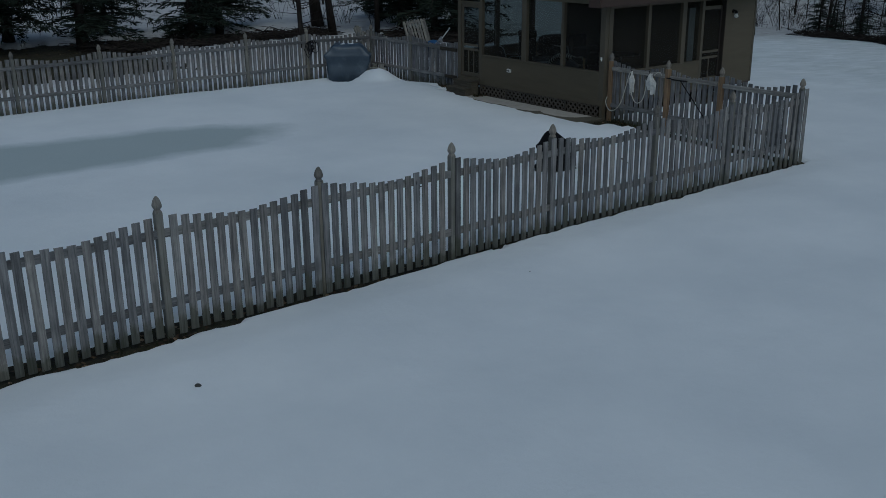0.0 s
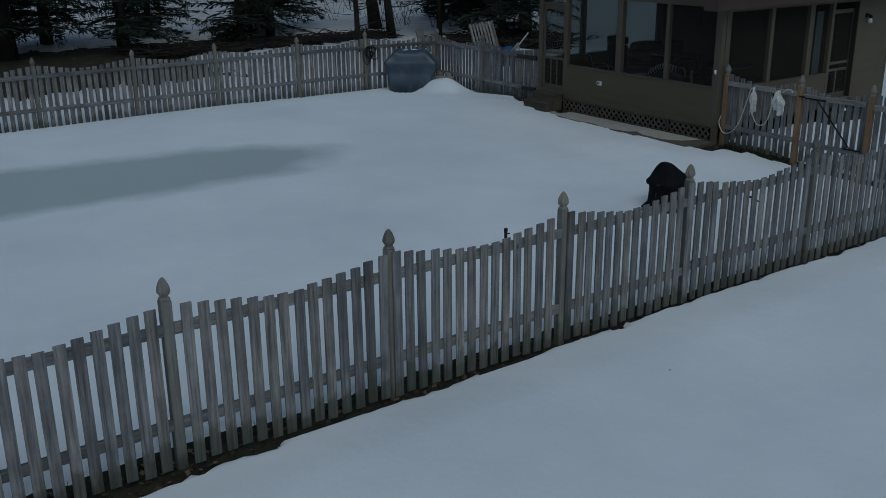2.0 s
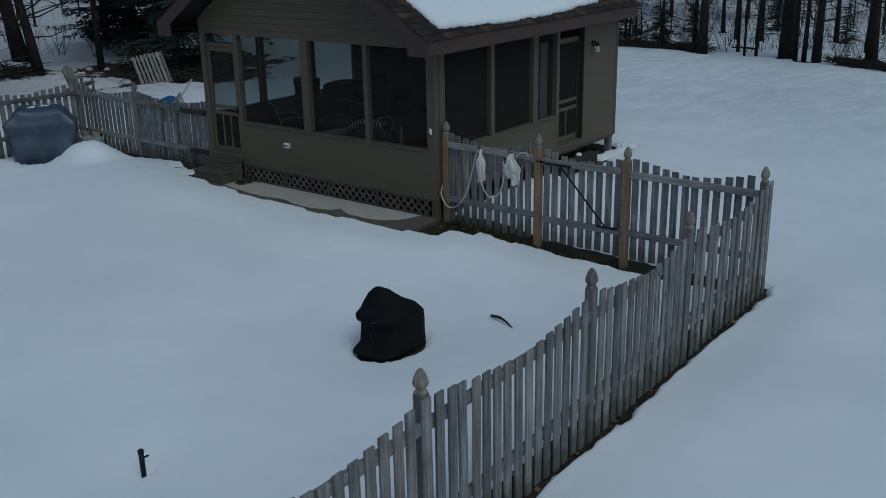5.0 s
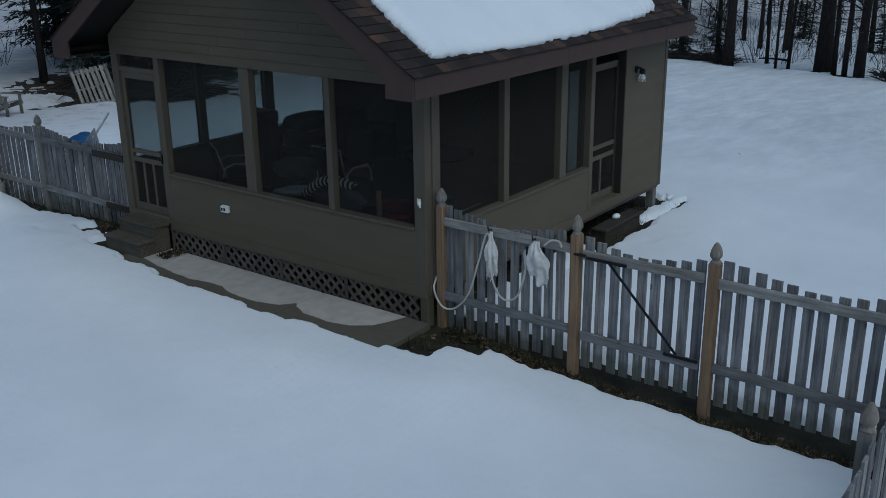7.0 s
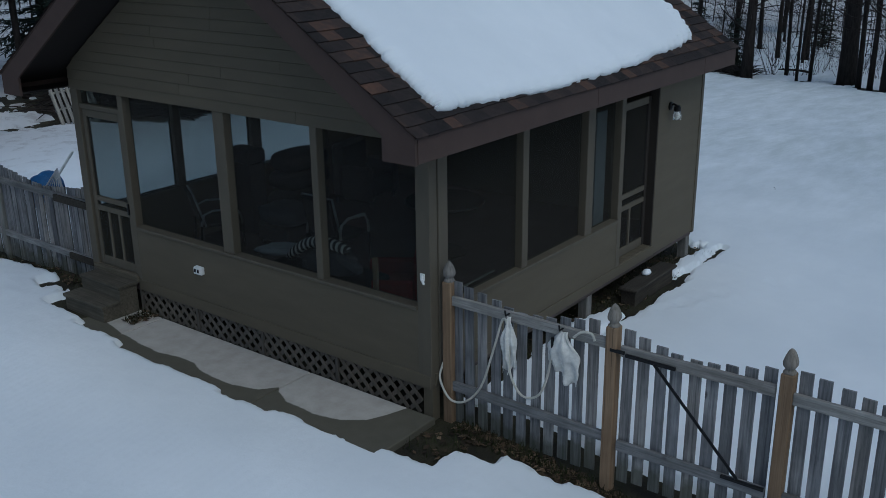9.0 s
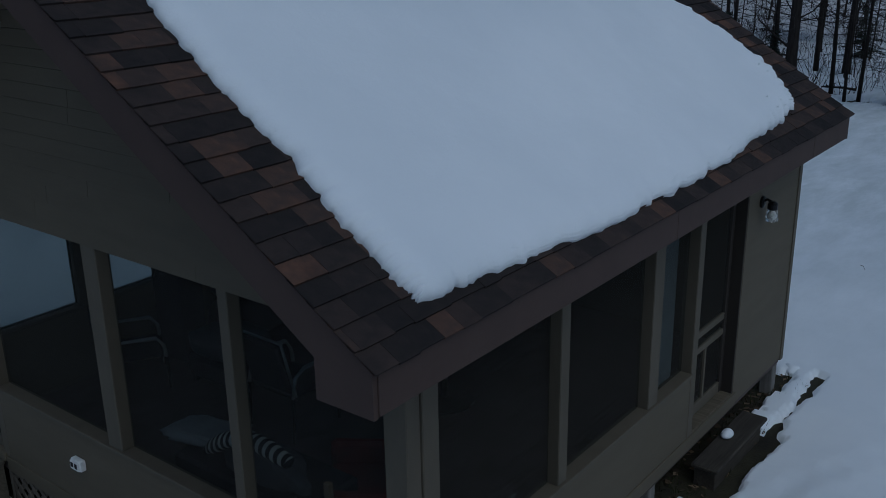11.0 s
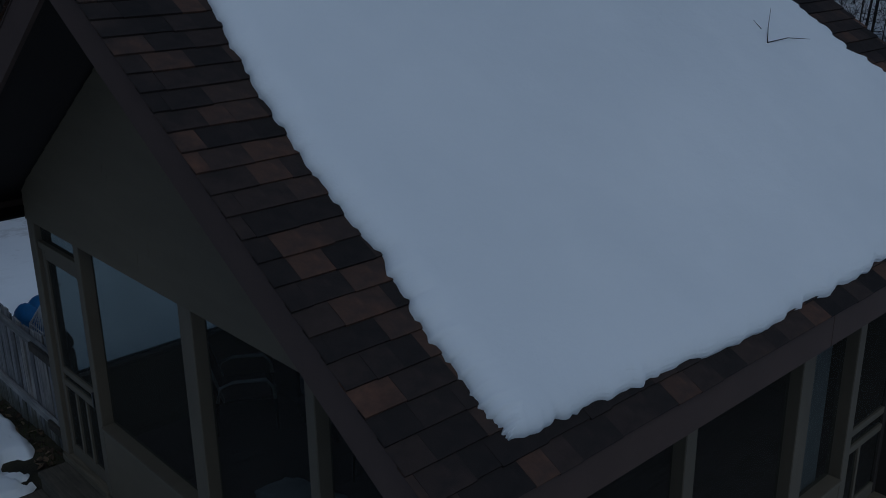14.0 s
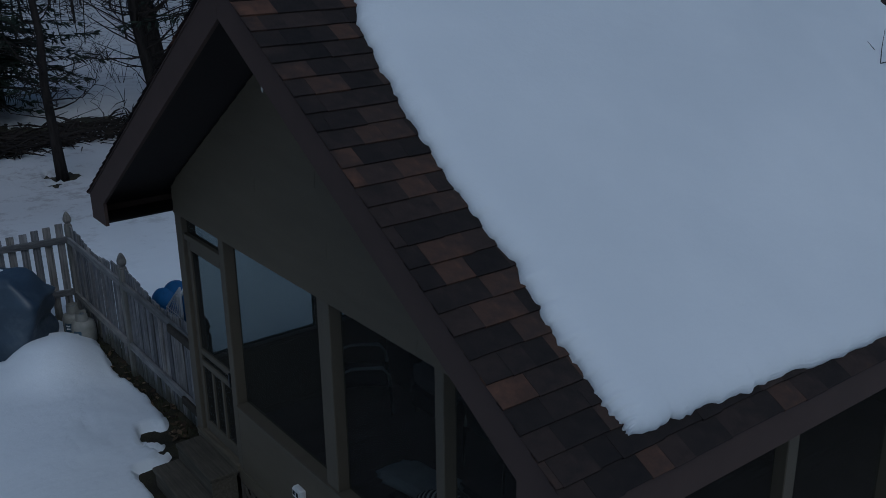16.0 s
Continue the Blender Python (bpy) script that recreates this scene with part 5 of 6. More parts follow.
def fallen_log(x, y, L, r0, ang, seed):
    z = float(soil_z(x, y)) + 0.2
    d = Vector((math.cos(ang), math.sin(ang), 0.03))
    p = Vector((x, y, z))
    bm = bmesh.new()
    tube(bm, [p, p + d * L * 0.4 + Vector((0.05, 0, 0.03)), p + d * L], [r0, r0 * 0.85, r0 * 0.5], 8)
    rr = random.Random(seed)
    for _ in range(5):
        q = p + d * L * rr.random()
        tube(bm, [q, q + Vector((rr.uniform(-.5, .5), rr.uniform(-.5, .5), rr.uniform(0.1, .6)))], [0.02, 0.006], 4)
    whole("fallen_log", bm, BARK, "dark fallen log at the edge of the wood", "log", "fallen logs", base=(x, y, z))


fallen_log(47.9, 24.4, 3.6, 0.06, 1.72, 1)
fallen_log(50.6, 22.6, 1.2, 0.05, 1.7, 2)
fallen_log(44.6, 14.9, 3.4, 0.11, 1.1, 3)


def litter():
    """Dead leaves and grass blades on the bare strips."""
    r = random.Random(3)
    lv, lf, gv, gf = [], [], [], []
    strips = [(17.46, 17.72, 10.9, 15.6, 700), (17.56, 17.70, 10.9, 15.6, 420), (17.0, 17.5, 15.2, 15.8, 40), (18.0, 23.8, 15.6, 16.6, 620), (17.5, 17.8, 21.5, 25.5, 160), (2.0, 17.6, 10.50, 10.74, 420), (2.0, 17.6, 10.78, 11.02, 420), (17.2, 17.55, 20.0, 20.25, 60), (5.0, 24.0, 37.6, 43.0, 500), (48.5, 50.5, 14, 32, 240)]
    for x0, x1, y0, y1, n in strips:
        for _ in range(n):
            x, y = r.uniform(x0, x1), r.uniform(y0, y1)
            z = float(soil_z(x, y)) + 0.012
            a, s = r.uniform(0, 6.28), r.uniform(0.022, 0.052)
            u = Vector((math.cos(a), math.sin(a), r.uniform(-0.3, 0.3))) * s
            w = Vector((-math.sin(a), math.cos(a), r.uniform(-0.3, 0.5))) * s * 0.6
            c = Vector((x, y, z + 0.01))
            k = len(lv)
            lv.extend([tuple(c - u), tuple(c + w), tuple(c + u), tuple(c - w)])
            lf.append((k, k + 1, k + 2, k + 3))
        for _ in range(n * 2):
            x, y = r.uniform(x0, x1), r.uniform(y0, y1)
            z = float(soil_z(x, y)) - 0.005
            a = r.uniform(0, 6.28)
            h = r.uniform(0.04, 0.12)
            d = Vector((math.cos(a) * 0.006, math.sin(a) * 0.006, 0))
            k = len(gv)
            gv.extend([(x - d.x, y - d.y, z), (x + d.x, y + d.y, z), (x + r.uniform(-.06, .06), y + r.uniform(-.06, .06), z + h)])
            gf.append((k, k + 1, k + 2))
    for nm, v, f, mat, lab in (("leaf_litter", lv, lf, LEAF, "brown dead leaves on the bare strips of soil"), ("winter_grass", gv, gf, GRASS, "short matted winter grass along the fences")):
        me = bpy.data.meshes.new(nm)
        me.from_pydata(v, [], f)
        me.materials.append(mat)
        tagged(new(nm, me), lab, "leaves" if nm == "leaf_litter" else "grass", kind="stuff")


litter()


# ---------------------------------------------------------------- things in the yard
def covered_grill():
    """A kettle grill with side shelf under a black fabric cover."""
    t = thing("covered_grill", (13.75, 13.6, 0.05), "small grill under a black fabric cover in snow", "grill")
    bm = bmesh.new()
    secs = [(0.0, -0.43, 0.42, 0.30), (0.07, -0.33, 0.42, 0.28), (0.25, -0.30, 0.42, 0.26), (0.36, -0.305, 0.40, 0.26), (0.385, -0.36, 0.38, 0.27), (0.44, -0.365, 0.34, 0.26), (0.49, -0.29, 0.28, 0.24), (0.53, -0.265, 0.19, 0.23), (0.57, -0.25, 0.12, 0.21), (0.66, -0.21, 0.0, 0.16), (0.72, -0.175, -0.06, 0.10), (0.735, -0.14, -0.09, 0.05)]
    rings = []
    n = 20
    for z, a, b, w in secs:
        cx, hx = (a + b) / 2, (b - a) / 2
        ring = []
        for k in range(n):
            an = 2 * math.pi * k / n
            c, s = math.cos(an), math.sin(an)
            e = 0.5
            px = cx + hx * math.copysign(abs(c) ** e, c)
            py = w * math.copysign(abs(s) ** e, s)
            f = 1 + 0.10 * noise.noise(Vector((px * 6, py * 6, z * 3)))
            ring.append(bm.verts.new((13.75 + px * f, 13.6 + py * f, 0.05 + z)))
        rings.append(ring)
    for p, q in zip(rings, rings[1:]):
        for k in range(n):
            bm.faces.new((p[k], p[(k + 1) % n], q[(k + 1) % n], q[k]))
    bm.faces.new(rings[-1])
    part("cover", bm, BLACKCLOTH, t, "black fabric cover", True)
    part("handle", tube(bmesh.new(), [(13.45, 13.46, 0.50), (13.40, 13.44, 0.49), (13.38, 13.5, 0.47), (13.40, 13.56, 0.45), (13.45, 13.57, 0.45)], 0.012, 6), BLACKMETAL, t)
    for dx in (-0.3, 0.3):
        part("leg", tube(bmesh.new(), [(13.75 + dx, 13.6, -0.05), (13.75 + dx, 13.6, 0.3)], 0.02, 8), BLACKMETAL, t)


covered_grill()


def tarp_grill():
    """A larger grill hidden by a blue-grey tarp."""
    t = thing("tarped_grill", (16.64, 25.42, 0.08), "large grill under a blue-grey tarp beside the fence", "grill")
    bm = bmesh.new()
    rot = Matrix.Translation((16.64, 25.42, 0.08)) @ Euler((0, 0, radians(-38))).to_matrix().to_4x4()
    n = 56
    secs = [(0.0, 0.60, 0.38), (0.2, 0.60, 0.37), (0.5, 0.62, 0.36), (0.72, 0.70, 0.37), (0.80, 0.72, 0.37), (0.88, 0.62, 0.35), (1.04, 0.50, 0.31), (1.12, 0.40, 0.22), (1.15, 0.2, 0.10), (1.155, 0.04, 0.02)]
    levels = np.concatenate([np.linspace(0, 0.72, 14), np.linspace(0.75, 1.155, 16)])
    rings = []
    for z in levels:
        hx = float(np.interp(z, [q[0] for q in secs], [q[1] for q in secs]))
        hy = float(np.interp(z, [q[0] for q in secs], [q[2] for q in secs]))
        ring = []
        for k in range(n):
            an = 2 * math.pi * k / n
            c, s = math.cos(an), math.sin(an)
            e = 0.22
            p = Vector((hx * math.copysign(abs(c) ** e, c), hy * math.copysign(abs(s) ** e, s), z))
            # creases hang from the corners and gather towards the hem
            crease = abs(noise.noise(Vector((p.x * 3.1 + z, p.y * 3.1, z * 1.7)))) - 0.22
            hang = noise.noise(Vector((p.x * 9, p.y * 9, z * 1.2 + 4))) * (0.9 - 0.6 * z)
            f = 1 + 0.22 * crease + 0.05 * hang
            p.x, p.y = p.x * f, p.y * f
            p.z += 0.05 * noise.noise(Vector((p.x * 4, p.y * 4, 7))) * z
            ring.append(bm.verts.new(rot @ p))
        rings.append(ring)
    for p, q in zip(rings, rings[1:]):
        for k in range(n):
            bm.faces.new((p[k], p[(k + 1) % n], q[(k + 1) % n], q[k]))
    bm.faces.new(rings[-1])
    part("tarp", bm, TARP, t, "blue-grey tarp with folds", True)
    for dx in (-0.4, 0.4):
        for dy in (-0.2, 0.2):
            c = rot @ Vector((dx, dy, 0))
            part("leg", tube(bmesh.new(), [(c.x, c.y, 0.0), (c.x, c.y, 0.5)], 0.022, 8), BLACKMETAL, t)
    bm = bmesh.new()
    for dx, dy in ((0.1, 0.02), (-0.12, -0.06)):
        c = rot @ Vector((dx, dy, 1.135))
        lathe(bm, [(0.02, -0.01), (0.08, 0.0), (0.07, 0.012), (0.02, 0.02)], c, 12, (1.4, 0.6))
    whole("snow_patch", bm, SNOW, "melting patch of snow on the tarp", "snow", smooth=True, base=(16.64, 25.42, 1.2))


tarp_grill()


def gas_tank(x, y, z, lab):
    t = thing("gas_tank", (x, y, z), lab, "gas cylinder", "gas cylinders")
    part("body", lathe(bmesh.new(), [(0.10, 0.0), (0.148, 0.04), (0.152, 0.10), (0.152, 0.24), (0.14, 0.30), (0.09, 0.335), (0.03, 0.345)], (x, y, z + 0.03), 20), TANK, t, smooth=True)
    part("foot_ring", lathe(bmesh.new(), [(0.105, 0), (0.11, 0.0), (0.11, 0.05), (0.105, 0.05)], (x, y, z - 0.01), 18), TANK, t)
    bm = bmesh.new()
    for k in range(18):
        a0, a1 = 2 * math.pi * k / 24 + 0.6, 2 * math.pi * (k + 1) / 24 + 0.6
        vs = [bm.verts.new((x + r * math.cos(a), y + r * math.sin(a), z + 0.36 + h)) for a, r, h in ((a0, 0.09, 0), (a1, 0.09, 0), (a1, 0.085, 0.11), (a0, 0.085, 0.11))]
        bm.faces.new(vs)
    part("collar", bm, TANK, t)
    part("valve", lathe(bmesh.new(), [(0.02, 0), (0.02, 0.05), (0.035, 0.06), (0.035, 0.08), (0.01, 0.085)], (x, y, z + 0.37), 10), STEEL, t)
    bm = bmesh.new()
    for k in range(5):
        a0, a1 = math.pi * 1.12 + 0.14 * k, math.pi * 1.12 + 0.14 * (k + 1)
        vs = [bm.verts.new((x + 0.155 * math.cos(a), y + 0.155 * math.sin(a), z + h)) for a, h in ((a0, 0.14), (a1, 0.14), (a1, 0.26), (a0, 0.26))]
        bm.faces.new(vs)
    part("label", bm, TANKLABEL, t, "dark blue label with unreadable white marks")
    bm = bmesh.new()
    for k, h in ((0.3, 0.215), (0.3, 0.175)):
        vs = [bm.verts.new((x + 0.159 * math.cos(a), y + 0.159 * math.sin(a), z + q)) for a, q in ((math.pi * 1.12 + 0.15, h), (math.pi * 1.12 + 0.5, h), (math.pi * 1.12 + 0.5, h + 0.018), (math.pi * 1.12 + 0.15, h + 0.018))]
        bm.faces.new(vs)
    part("label_marks", bm, WHITEPLASTIC, t)


gas_tank(17.60, 25.02, 0.09, "grey steel gas cylinder with a dark label by the fence")
gas_tank(17.60, 25.40, 0.07, "dull grey gas cylinder standing behind another cylinder")

# old rope and netting hung on the back fence
bm = bmesh.new()
rr = random.Random(14)
for k in range(7):
    u, top, drop = 15.72 + rr.uniform(-0.12, 0.14), rr.uniform(1.2, 1.36), rr.uniform(0.25, 0.6)
    w = rr.uniform(0.05, 0.13)
    loop = [(u + w * math.sin(q * 0.7854) + rr.uniform(-.02, .02), BY - 0.085 + rr.uniform(-.015, .015), top - drop * 0.5 * (1 - math.cos(q * 0.7854))) for q in range(9)]
    tube(bm, loop, 0.012, 5)
whole("rope_tangle", bm, DARKCLOTH, "dark tangled rope hung on the picket fence", "rope", base=(15.72, BY - 0.085, 1.3))

# short black pipe in the snow
pp = thing("standpipe", (10.36, 13.62, 0.0), "short black pipe sticking out of the snow", "pipe")
part("pipe", tube(bmesh.new(), [(10.36, 13.62, -0.05), (10.36, 13.62, 0.26)], 0.024, 12), BLACKMETAL, pp, smooth=True)
part("cap", lathe(bmesh.new(), [(0.028, 0), (0.028, 0.035), (0.02, 0.042)], (10.36, 13.62, 0.255), 12), BLACKMETAL, pp)
part("tap", boxes((10.37, 10.425, 13.598, 13.616, 0.205, 0.222), bevel=0.005), BLACKMETAL, pp)

for nm, x, y, s, lab in (("pebble", 4.0, 9.06, 0.035, "small dark pebble lying on the snow"), ("pebble", 9.02, 9.35, 0.02, "tiny dark pebble lying on the snow")):
    z = float(soil_z(x, y)) + 0.15
    bm = bmesh.new()
    bmesh.ops.create_icosphere(bm, subdivisions=2, radius=s)
    for v in bm.verts:
        v.co *= 1 + 0.3 * noise.noise(v.co * 30)
        v.co.z *= 0.6
        v.co += Vector((x, y, z))
    whole(nm, bm, STONE, lab, "stone", smooth=True, base=(x, y, z))


def stick(x, y, L, ang, seed, fat=1.0, lab="thin dead branch half sunk in the snow"):
    r = random.Random(seed)
    z = float(soil_z(x, y)) + 0.15
    d = Vector((math.cos(ang), math.sin(ang), 0))
    p = Vector((x, y, z))
    bm = bmesh.new()
    q = [p, p + d * L * 0.4 + Vector((0, 0, 0.04)), p + d * L * 0.75 + Vector((0.03, 0.03, 0.02)), p + d * L]
    tube(bm, q, [r0 * fat for r0 in (0.009, 0.010, 0.007, 0.003)], 6)
    for k in range(2):
        s = q[1].lerp(q[3], r.random())
        tube(bm, [s, s + Vector((r.uniform(-.1, .1), r.uniform(-.1, .1), r.uniform(0, .03)))], [0.004, 0.0015], 4)
    whole("dead_branch", bm, TWIGS, lab, "branch", base=(x, y, z))


stick(14.98, 13.03, 0.44, -1.95, 1, 1.8)
stick(28.3, 16.35, 0.42, -2.6, 2, 0.4)


def adirondack(x, y, z, rot):
    """A low garden chair with a rounded slatted back and broad arms."""
    t = thing("garden_chair", (x, y, z), "low weathered slatted garden chair with rounded back", "chair")
    t.rotation_euler = (0, 0, rot)
    t.scale = (0.78, 0.78, 0.78)

    def loc(name, bm):
        o = new(name, link_bm(name, bm, POSTWOOD))
        o.parent = t
    for k in range(6):
        u = -0.25 + k * 0.1
        h = 0.98 - 1.6 * u * u
        bm = bmesh.new()
        box(bm, u - 0.044, u + 0.044, -0.012, 0.012, 0.0, h - 0.25, 0.006, pose(0, 0.28, 0.25, -22))
        loc("back_slat", bm)
    for k in range(5):
        loc("seat_slat", boxes((-0.28, 0.28, -0.32 + k * 0.12, -0.23 + k * 0.12, 0.36 - 0.03 * k, 0.38 - 0.03 * k), bevel=0.004))
    for s in (-1, 1):
        loc("arm", boxes((s * 0.33 - 0.07, s * 0.33 + 0.07, -0.42, 0.36, 0.55, 0.575), bevel=0.008))
        loc("front_leg", boxes((s * 0.31 - 0.02, s * 0.31 + 0.02, -0.36, -0.26, -0.1, 0.55), bevel=0.004))
        bm = bmesh.new()
        box(bm, s * 0.29 - 0.018, s * 0.29 + 0.018, -0.45, 0.62, -0.06, 0.06, 0.004, pose(0, 0.02, 0.2, -17))
        loc("back_leg", bm)


adirondack(21.64, 31.8, float(soil_z(21.64, 31.8)) + 0.16, radians(20))


def pallet():
    base = Vector((23.95, 31.38, float(soil_z(23.95, 31.38)) + 0.08))
    t = thing("wooden_pallet", base, "grey wooden pallet propped upright under the conifers", "pallet")
    t.rotation_euler = (radians(-22), radians(-6), radians(-10))
    t.scale = (0.86, 0.86, 0.86)

    def loc(name, bm):
        o = new(name, link_bm(name, bm, PALLETWOOD))
        o.parent = t
    for k in range(8):
        u = -0.52 + k * 0.148
        loc("slat", boxes((u - 0.045, u + 0.045, -0.07, -0.052, 0.0, 1.15), bevel=0.004))
    for h in (0.04, 0.55, 1.02):
        loc("stringer", boxes((-0.57, 0.57, -0.05, 0.04, h, h + 0.045), bevel=0.004))
    for k in range(4):
        u = -0.5 + k * 0.33
        loc("back_slat", boxes((u - 0.045, u + 0.045, 0.041, 0.058, 0.0, 1.15), bevel=0.004))


pallet()


def saucer(x, y, z, lean, turn, lab, size=0.95):
    """A round dished plastic sled hanging upright on the back of the fence."""
    t = thing("saucer_sled", (x, y, z), lab, "sled", "sleds")
    t.rotation_euler = (radians(90 + lean), 0, radians(turn))
    t.scale = (size, size, size)
    bm = bmesh.new()
    lathe(bm, [(0.002, 0.125), (0.12, 0.115), (0.225, 0.08), (0.30, 0.028), (0.33, 0.016), (0.33, 0.004), (0.315, 0.0), (0.29, 0.015), (0.22, 0.065), (0.12, 0.10), (0.002, 0.11)], (0, 0, 0), 28)
    o = new("dish", link_bm("dish", bm, BLUEPLASTIC, True))
    o.parent = t
    for sx in (-1, 1):
        bm = bmesh.new()
        tube(bm, [(sx * 0.29, -0.08, 0.0), (sx * 0.34, -0.04, 0.02), (sx * 0.34, 0.04, 0.02), (sx * 0.29, 0.08, 0.0)], 0.009, 6)
        o = new("grip", link_bm("grip", bm, BLACKMETAL))
        o.parent = t


saucer(18.0, 23.02, 1.16, -8, -72, "dark blue round plastic sled hung behind the fence", 0.76)
saucer(18.2, 23.16, 1.15, -14, -66, "bright blue round plastic sled leaning on another sled", 0.78)

# skimming net, leaning behind the fence
nt = thing("skimmer_net", (17.95, 22.57, 0.9), "pool skimmer net on a white pole leaning behind fence", "pool net")
part("pole", tube(bmesh.new(), [(18.0, 22.6, 1.42), (18.1, 22.27, 1.82)], 0.018, 8), WHITEPLASTIC, nt)
bm = bmesh.new()
tube(bm, [(18.02, 22.57, 1.56), (17.94, 22.8, 1.28), (17.92, 22.85, 0.95), (17.92, 22.35, 0.95), (17.95, 22.38, 1.32), (18.02, 22.57, 1.56)], 0.012, 6)
for k in range(7):
    f = (k + 0.5) / 7
    tube(bm, [(17.92, 22.84 - 0.48 * f, 0.96), (17.945, 22.79 - 0.40 * f, 1.3), (18.01, 22.60 - 0.06 * f, 1.53)], 0.007, 4)
for k in range(4):
    tube(bm, [(17.93, 22.82 - 0.01 * k, 1.05 + 0.08 * k), (17.93, 22.37 + 0.01 * k, 1.05 + 0.08 * k)], 0.005, 4)
part("net", bm, PALECLOTH, nt)

# ---------------------------------------------------------------- things on the gate fence and walls
def rag(y, ztop, zbot, w, slant, seed, lab):
    """A cloth gathered on a nail: a bunched top, full folds below, a slanting hem."""
    bm = bmesh.new()
    nu, nv = 25, 26
    grid = []
    for j in range(nv):
        t = j / (nv - 1)
        width = w * (0.22 + 0.78 * smoothstep(0.0, 0.5, t)) * (1.0 - 0.16 * smoothstep(0.72, 1.0, t))
        deep = 0.02 + 0.035 * math.sin(math.pi * min(1.0, t * 1.2))
        row = []
        for i in range(nu):
            u = i / (nu - 1) - 0.5
            body = deep * math.cos(u * math.pi)
            fold = 0.016 * math.sin(u * 17 + seed + 2.2 * t) * (0.3 + t) + 0.028 * noise.noise(Vector((u * 4.5, t * 3.5, seed)))
            hem = slant * u * t + (0.03 * math.sin(u * 11 + seed * 2) + 0.05 * noise.noise(Vector((u * 5, seed * 3.7, 0)))) * t * t
            row.append(bm.verts.new((GX - 0.062 - body - fold, y + u * width + 0.02 * noise.noise(Vector((t * 4, seed, 3))), ztop - (ztop - zbot) * t - hem)))
        grid.append(row)
    for a, b in zip(grid, grid[1:]):
        for i in range(nu - 1):
            bm.faces.new((a[i], a[i + 1], b[i + 1], b[i]))
    ob = whole("hanging_rag", bm, CLOTH, lab, "cloth", "rags on the fence", smooth=True, base=(GX - 0.07, y, ztop))
    ob.modifiers.new("thickness", "SOLIDIFY").thickness = 0.006


rag(15.04, 1.41, 0.90, 0.17, 0.05, 1, "crumpled white rag hanging on the picket fence")
rag(14.49, 1.41, 1.01, 0.32, -0.22, 2, "white rag draped over the picket fence rail")


def hose():
    bm = bmesh.new()
    X = GX - 0.085

    def smooth_line(ctrl, n=8):
        out = []
        c = [Vector(p) for p in ctrl]
        c = [2 * c[0] - c[1]] + c + [2 * c[-1] - c[-2]]
        for i in range(1, len(c) - 2):
            for k in range(n):
                t = k / n
                out.append(0.5 * (2 * c[i] + (c[i + 1] - c[i - 1]) * t + (2 * c[i - 1] - 5 * c[i] + 4 * c[i + 1] - c[i + 2]) * t * t + (3 * c[i] - c[i - 1] - 3 * c[i + 1] + c[i + 2]) * t ** 3))
        return out + [c[-2]]
    tube(bm, smooth_line([(GX - 0.02, 15.80, 0.74), (X, 15.79, 0.6), (X - 0.01, 15.67, 0.43), (X, 15.50, 0.45), (X, 15.32, 0.66), (X, 15.19, 1.05), (X + 0.01, 15.09, 1.38), (X, 15.02, 1.2), (X, 15.01, 0.89), (X - 0.01, 14.88, 0.71), (X, 14.72, 0.75), (X, 14.63, 0.96), (X + 0.01, 14.58, 1.3)]), 0.011, 8)
    tube(bm, smooth_line([(X + 0.02, 14.40, 1.38), (X + 0.03, 14.33, 1.44), (X + 0.03, 14.24, 1.45), (X + 0.02, 14.2, 1.40)]), 0.011, 8)
    h = thing("garden_hose", (X, 15.1, 0.3), "pale hose looped over the picket fence", "hose")
    part("tubing", bm, HOSE, h, smooth=True)
    part("hook", tube(bmesh.new(), [(GX - 0.03, 15.06, 1.42), (GX - 0.09, 15.06, 1.42), (GX - 0.1, 15.06, 1.47)], 0.008, 6), BLACKMETAL, h)
    part("hook", tube(bmesh.new(), [(GX - 0.03, 14.52, 1.42), (GX - 0.09, 14.52, 1.42), (GX - 0.1, 14.52, 1.47)], 0.008, 6), BLACKMETAL, h)
    part("nozzle", tube(bmesh.new(), [(X, 14.59, 1.34), (X, 14.58, 1.28), (X, 14.585, 1.22)], [0.014, 0.02, 0.013], 8), BLACKMETAL, h)


hose()

ou = thing("outdoor_outlet", (HX0, 19.12, 1.0), "white weatherproof outlet box on the olive wall", "outlet")
part("box", boxes((HX0 - 0.05, HX0 + 0.002, 19.05, 19.18, 0.945, 1.035), bevel=0.008), WHITEPLASTIC, ou)
part("cover", boxes((HX0 - 0.062, HX0 - 0.051, 19.06, 19.17, 0.953, 1.027), bevel=0.004), WHITEPLASTIC, ou)
for y in (19.09, 19.14):
    part("socket", boxes((HX0 - 0.066, HX0 - 0.0625, y - 0.015, y + 0.015, 0.975, 1.015)), DARKCLOTH, ou)

ho = thing("wall_hook", (HX0, 15.92, 1.6), "small white hook with clip on the corner post", "hook")
part("plate", boxes((HX0 - 0.02, HX0 - 0.005, 15.90, 15.95, 1.57, 1.64), bevel=0.004), WHITEPLASTIC, ho)
part("clip", tube(bmesh.new(), [(HX0 - 0.02, 15.92, 1.62), (HX0 - 0.06, 15.89, 1.60), (HX0 - 0.06, 15.87, 1.56)], 0.012, 6), WHITEPLASTIC, ho)

